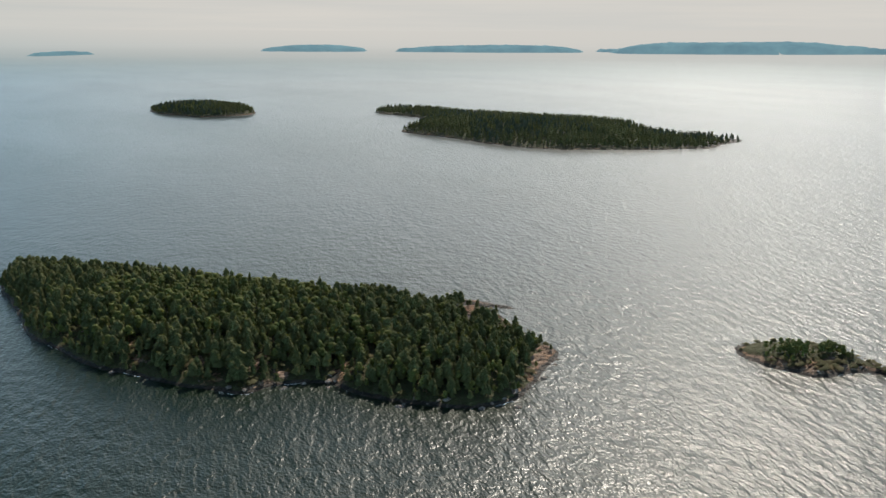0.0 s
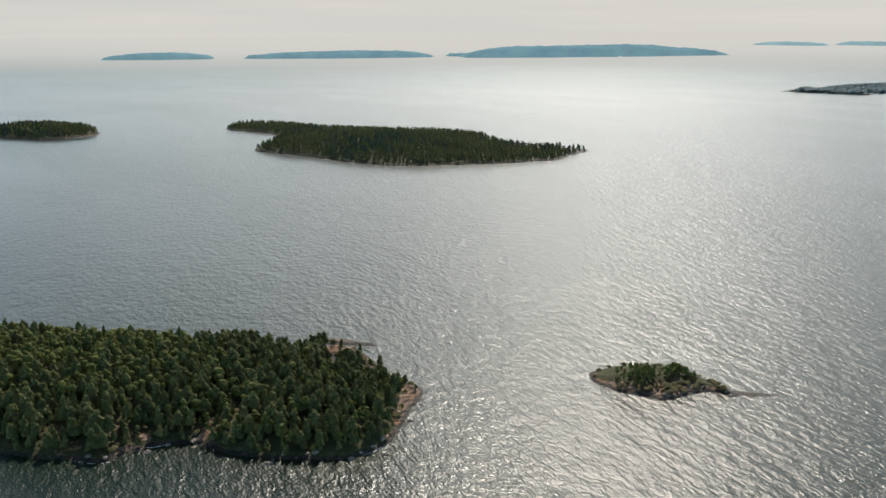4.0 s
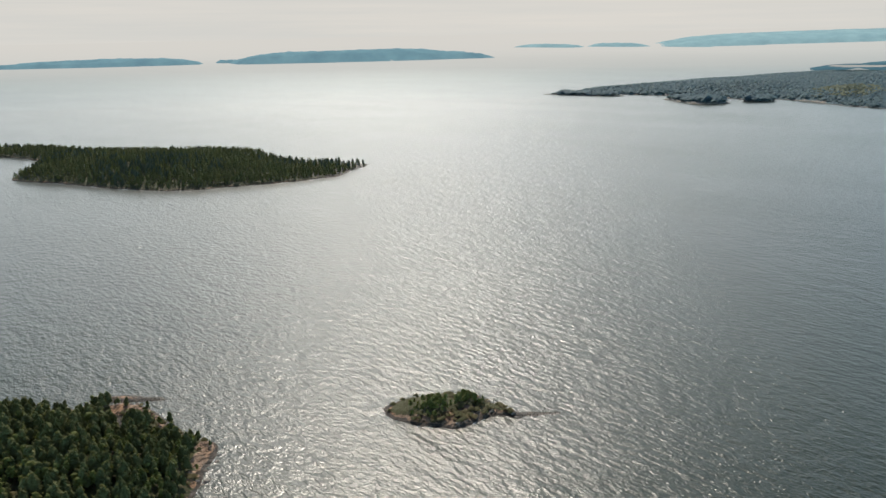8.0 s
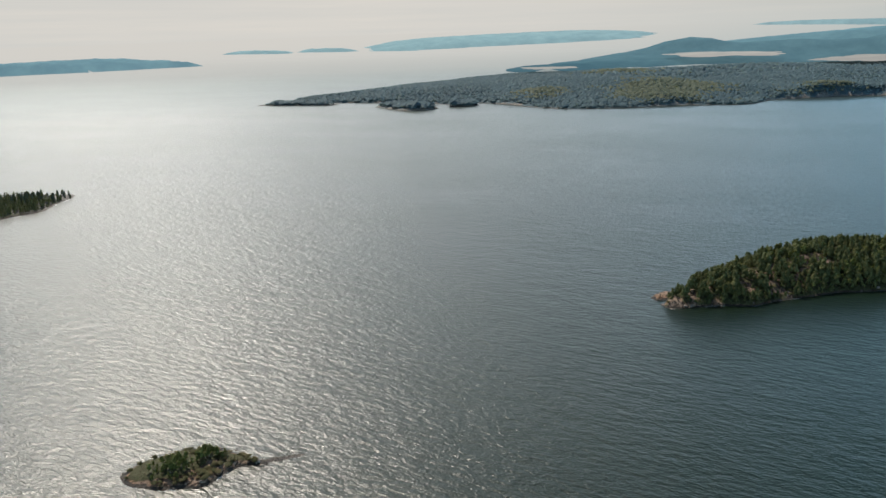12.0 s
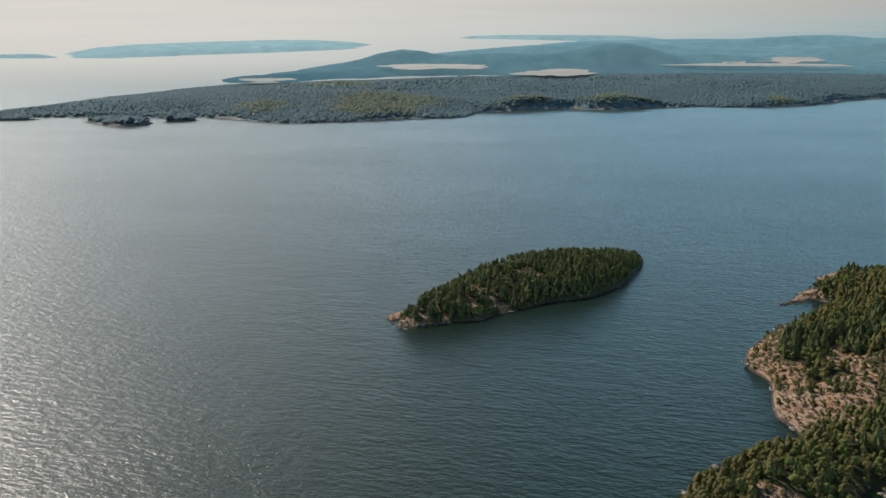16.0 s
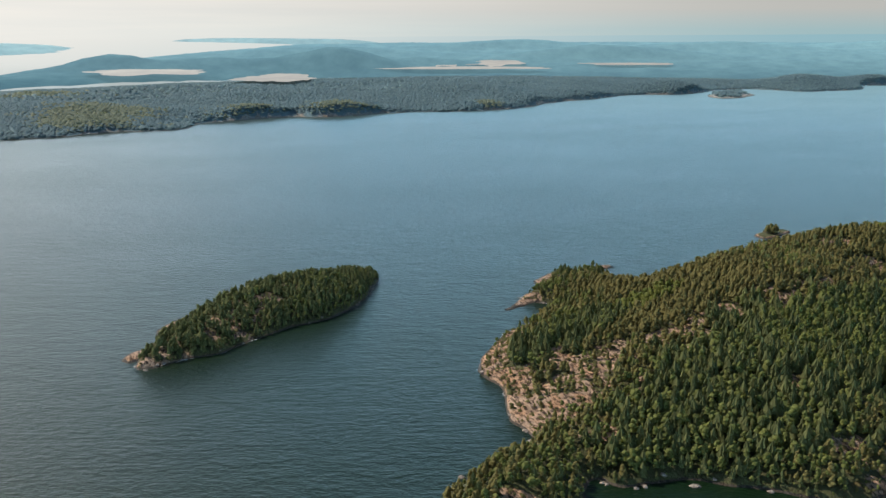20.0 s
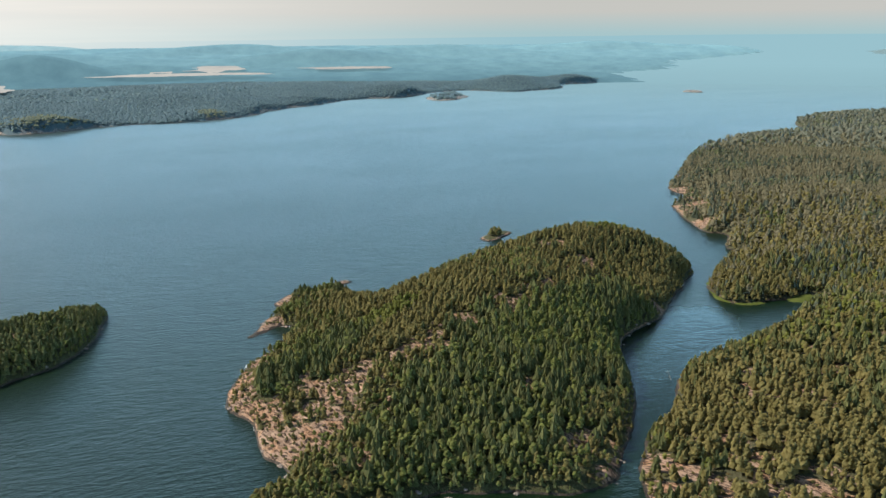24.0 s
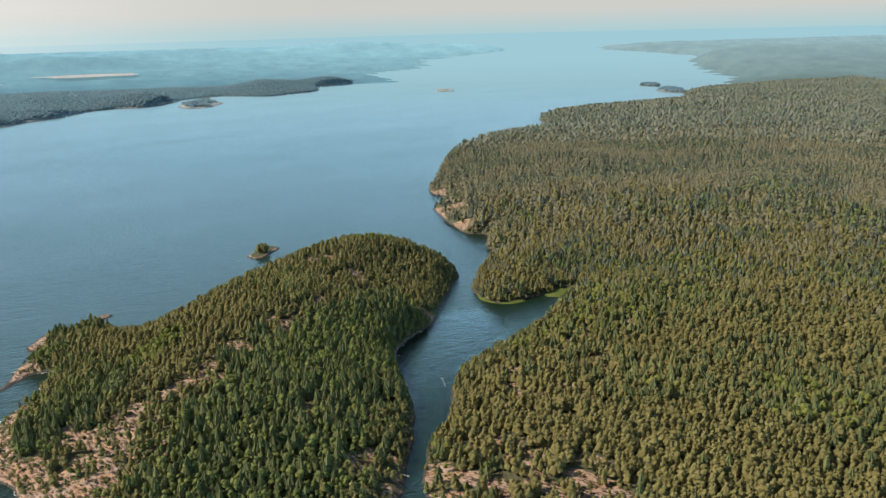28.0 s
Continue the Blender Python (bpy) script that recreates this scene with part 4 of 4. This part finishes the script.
def tree_thing(kind, rng, blades):
    root = tagged(new(kind + "_tree"), {"pine": "green pine with brown trunk on the rocky island", "spruce": "dark green spruce on the rocky island",
                                        "birch": "light green birch with pale trunk on the island"}[kind], "tree", "trees at the island's tip")
    root.empty_display_size = 0.2
    part("trunk", *make_trunk(kind), BARK, root)
    crown = part("crown", *make_crown(kind, rng, blades), {"pine": SPRUCE, "spruce": SPRUCE, "birch": BIRCH}[kind], root)
    tint_layer(crown, np.full(len(crown.data.vertices), rng.uniform(0, 1)))
    return root


def tree_things(places, shares, seed, tall, blades):
    rng = np.random.default_rng(seed)
    for kind, up, (x, y, z, d) in zip(("pine", "spruce", "birch"), (1.0, 1.1, 0.85), parted(places, shares, seed)):
        first = []
        for k in range(len(x)):
            size = tall * up * rng.uniform(0.6, 1.2) * (0.5 + 0.5 * min(d[k] / 8, 1))
            m = pose(x[k], y[k], z[k], 0, 0, rng.uniform(0, 360)) @ Matrix.Diagonal((size * 1.05, size * 1.05, size, 1))
            if k < 6:
                first.append(tree_thing(kind, rng, blades))
                first[-1].matrix_basis = m
            else:
                ob = first[k % 6]
                copy_thing(ob, m @ Matrix.Diagonal([1 / v for v in ob.scale] + [1]))


tree_things(scatter(ISLAND_A, 2.5, 131, tip, 1.0), (0.54, 0.08, 0.42), 131, 6.4, 90)


# ---- boulders along the shores ----
def boulder_mesh(seed):
    bm = bmesh.new()
    bmesh.ops.create_icosphere(bm, subdivisions=2, radius=0.5)
    for v in bm.verts:
        p = v.co * 2.3 + Vector((seed * 7.3, 0, 0))
        v.co *= 1 + 0.45 * noise.noise(p) + 0.15 * noise.noise(p * 2.7)
        v.co.z *= 0.62
    me = bpy.data.meshes.new("boulder")
    bm.to_mesh(me)
    bm.free()
    me.materials.append(ROCK)
    return me


ROCK = Mat("boulder_granite", 0.85, 0.25)
ROCK = ROCK.done(ROCK.ramp(ROCK.noise(1.1, 5, 0.65), (0.3, (0.11, 0.09, 0.075)), (0.5, (0.21, 0.168, 0.138)), (0.72, (0.30, 0.25, 0.21))),
                 ROCK.bump(ROCK.noise(3.0, 4), 0.6, 0.2))
BOULDERS = [boulder_mesh(k) for k in range(6)]
rng = np.random.default_rng(5)
for land, count, biggest, where in ((ISLAND_A, 70, 2.2, "near island"), (ISLET_B, 24, 1.4, "small islet"), (ISLAND_I, 44, 2.4, "leaf-shaped island"), (HEADLAND_J, 90, 2.8, "headland")):
    line = land.line
    for k in range(count):
        n = int(rng.integers(0, len(line)))
        p = line[n] + rng.normal(0, 1.6, 2)
        size = biggest * rng.uniform(0.25, 1.0) ** 1.5
        ground = float(land.height(np.array([p[0]]), np.array([p[1]]))[0])
        ob = tagged(new("boulder", BOULDERS[k % 6]), "grey-pink granite boulder at the water's edge of the " + where, "boulder", "boulders along the " + where)
        ob.matrix_basis = pose(p[0], p[1], max(ground, -0.25) + 0.1 * size, 0, 0, rng.uniform(0, 360)) @ Matrix.Diagonal((size * rng.uniform(0.8, 1.7), size, size, 1))

# ---- grassy edges of the sheltered bay, and a fallen tree in the channel ----
def meadow(name, shore, label):
    land = Land(shore, 0.5, 4, 0.15, 71, wobble=1.2, wob_size=8, shelf=0.3)
    ob = land.ground(name, 1.2, [GRASS], margin=2)
    ob.location.z = 0.12
    return tagged(ob, label, "meadow", kind="structure")


meadow("grass_bay", [(585, -290), (592, -282), (606, -290), (618, -306), (616, -322), (604, -316), (594, -303)], "bright green reedy meadow at the head of the bay")
meadow("grass_strip", [(584, -262), (582, -247), (594, -234), (612, -234), (640, -240), (640, -245), (612, -240), (596, -240), (588, -250), (590, -262)], "light green reed strip round the wooded point")
meadow("grass_nook", [(722, -300), (730, -312), (745, -304), (752, -298), (750, -308), (736, -318), (726, -316)], "small light green meadow by the shore")
log = tagged(new("fallen_tree"), "bleached dead tree fallen into the channel", "fallen tree")
tv, tf = make_trunk("pine")
part("trunk", tv * [9, 9, 11], tf, ROCK, log, "pale bare trunk")
for k in range(4):
    branch = part("branch", tv * [4, 4, 2.0 + 0.4 * k], tf, ROCK, log)
    branch.matrix_basis = pose(0, 0, 5 + 1.2 * k, 50, 0, 90 * k + 20)
log.matrix_basis = pose(446, -153, 0.3, 0, -78, 175)


# ---- foam where the wind drives the waves onto the rocks ----
FOAM = Mat("foam", 0.7, 0.3)
FOAM = FOAM.done(FOAM.ramp(FOAM.noise(2.5, 4), (0.3, (0.62, 0.64, 0.64)), (0.6, (0.82, 0.82, 0.80))))


def foam_line(land, share, seed, size, where, side):
    """Ragged scraps of foam along the windward stretches of a shore."""
    rng = np.random.default_rng(seed)
    ahead = np.roll(land.line, -1, 0) - land.line
    long = np.hypot(*ahead.T)
    at = np.repeat(np.arange(len(long)), np.maximum(long / (size * 0.8), 1).astype(int))
    p = land.line[at] + rng.uniform(0, 1, (len(at), 1)) * ahead[at]
    ok = side(p[:, 0], p[:, 1]) & (fractal(p[:, 0], p[:, 1], size * 9, seed, 3) < share)
    p, way = p[ok], (ahead / long[:, None])[at[ok]]
    reach_out = np.arange(-6, 6, 0.5)
    qx = p[:, :1] - way[:, 1:] * reach_out
    qy = p[:, 1:] + way[:, :1] * reach_out
    pick = np.abs(land.inland(qx, qy) + 0.25).argmin(1)
    rows = np.arange(len(p))
    cx, cy = qx[rows, pick], qy[rows, pick]
    n = 9
    a = np.arange(n) * 2 * np.pi / n
    r = size * rng.uniform(0.25, 1.0, (len(p), 1)) * rng.uniform(0.35, 1.0, (len(p), n))
    turn = (np.arctan2(way[:, 1], way[:, 0]) + rng.normal(0, 0.4, len(p)))[:, None]
    ex, ey = np.cos(a) * r, np.sin(a) * r * 0.4
    ring = np.stack([cx[:, None] + ex * np.cos(turn) - ey * np.sin(turn), cy[:, None] + ex * np.sin(turn) + ey * np.cos(turn), np.full(ex.shape, 0.05)], -1)
    v = np.concatenate([ring, np.stack([cx, cy, np.full(len(p), 0.14)], -1)[:, None]], 1)
    f = np.stack([np.arange(n), (np.arange(n) + 1) % n, np.full(n, n)], 1)[None] + (rows * (n + 1))[:, None, None]
    ob = link_mesh("shore_foam", v.reshape(-1, 3), f.reshape(-1, 3), [FOAM])
    return tagged(ob, "broken white foam along the rocks of the " + where, "foam", kind="stuff")


foam_line(ISLAND_A, 0.40, 401, 0.7, "near island", lambda x, y: (y < 300) | (x > 20))
foam_line(ISLET_B, 0.42, 402, 0.5, "small islet", lambda x, y: x > 0)
foam_line(ISLAND_C, 0.47, 403, 2.0, "long wooded island", lambda x, y: y < 1000)
foam_line(ISLAND_D, 0.45, 404, 2.6, "rounded island", lambda x, y: y < 1130)
foam_line(ISLAND_I, 0.42, 405, 0.8, "leaf-shaped island", lambda x, y: x < 470)
foam_line(HEADLAND_J, 0.38, 406, 0.8, "headland", lambda x, y: (y > 55) & (x < 600) & (x > 365))
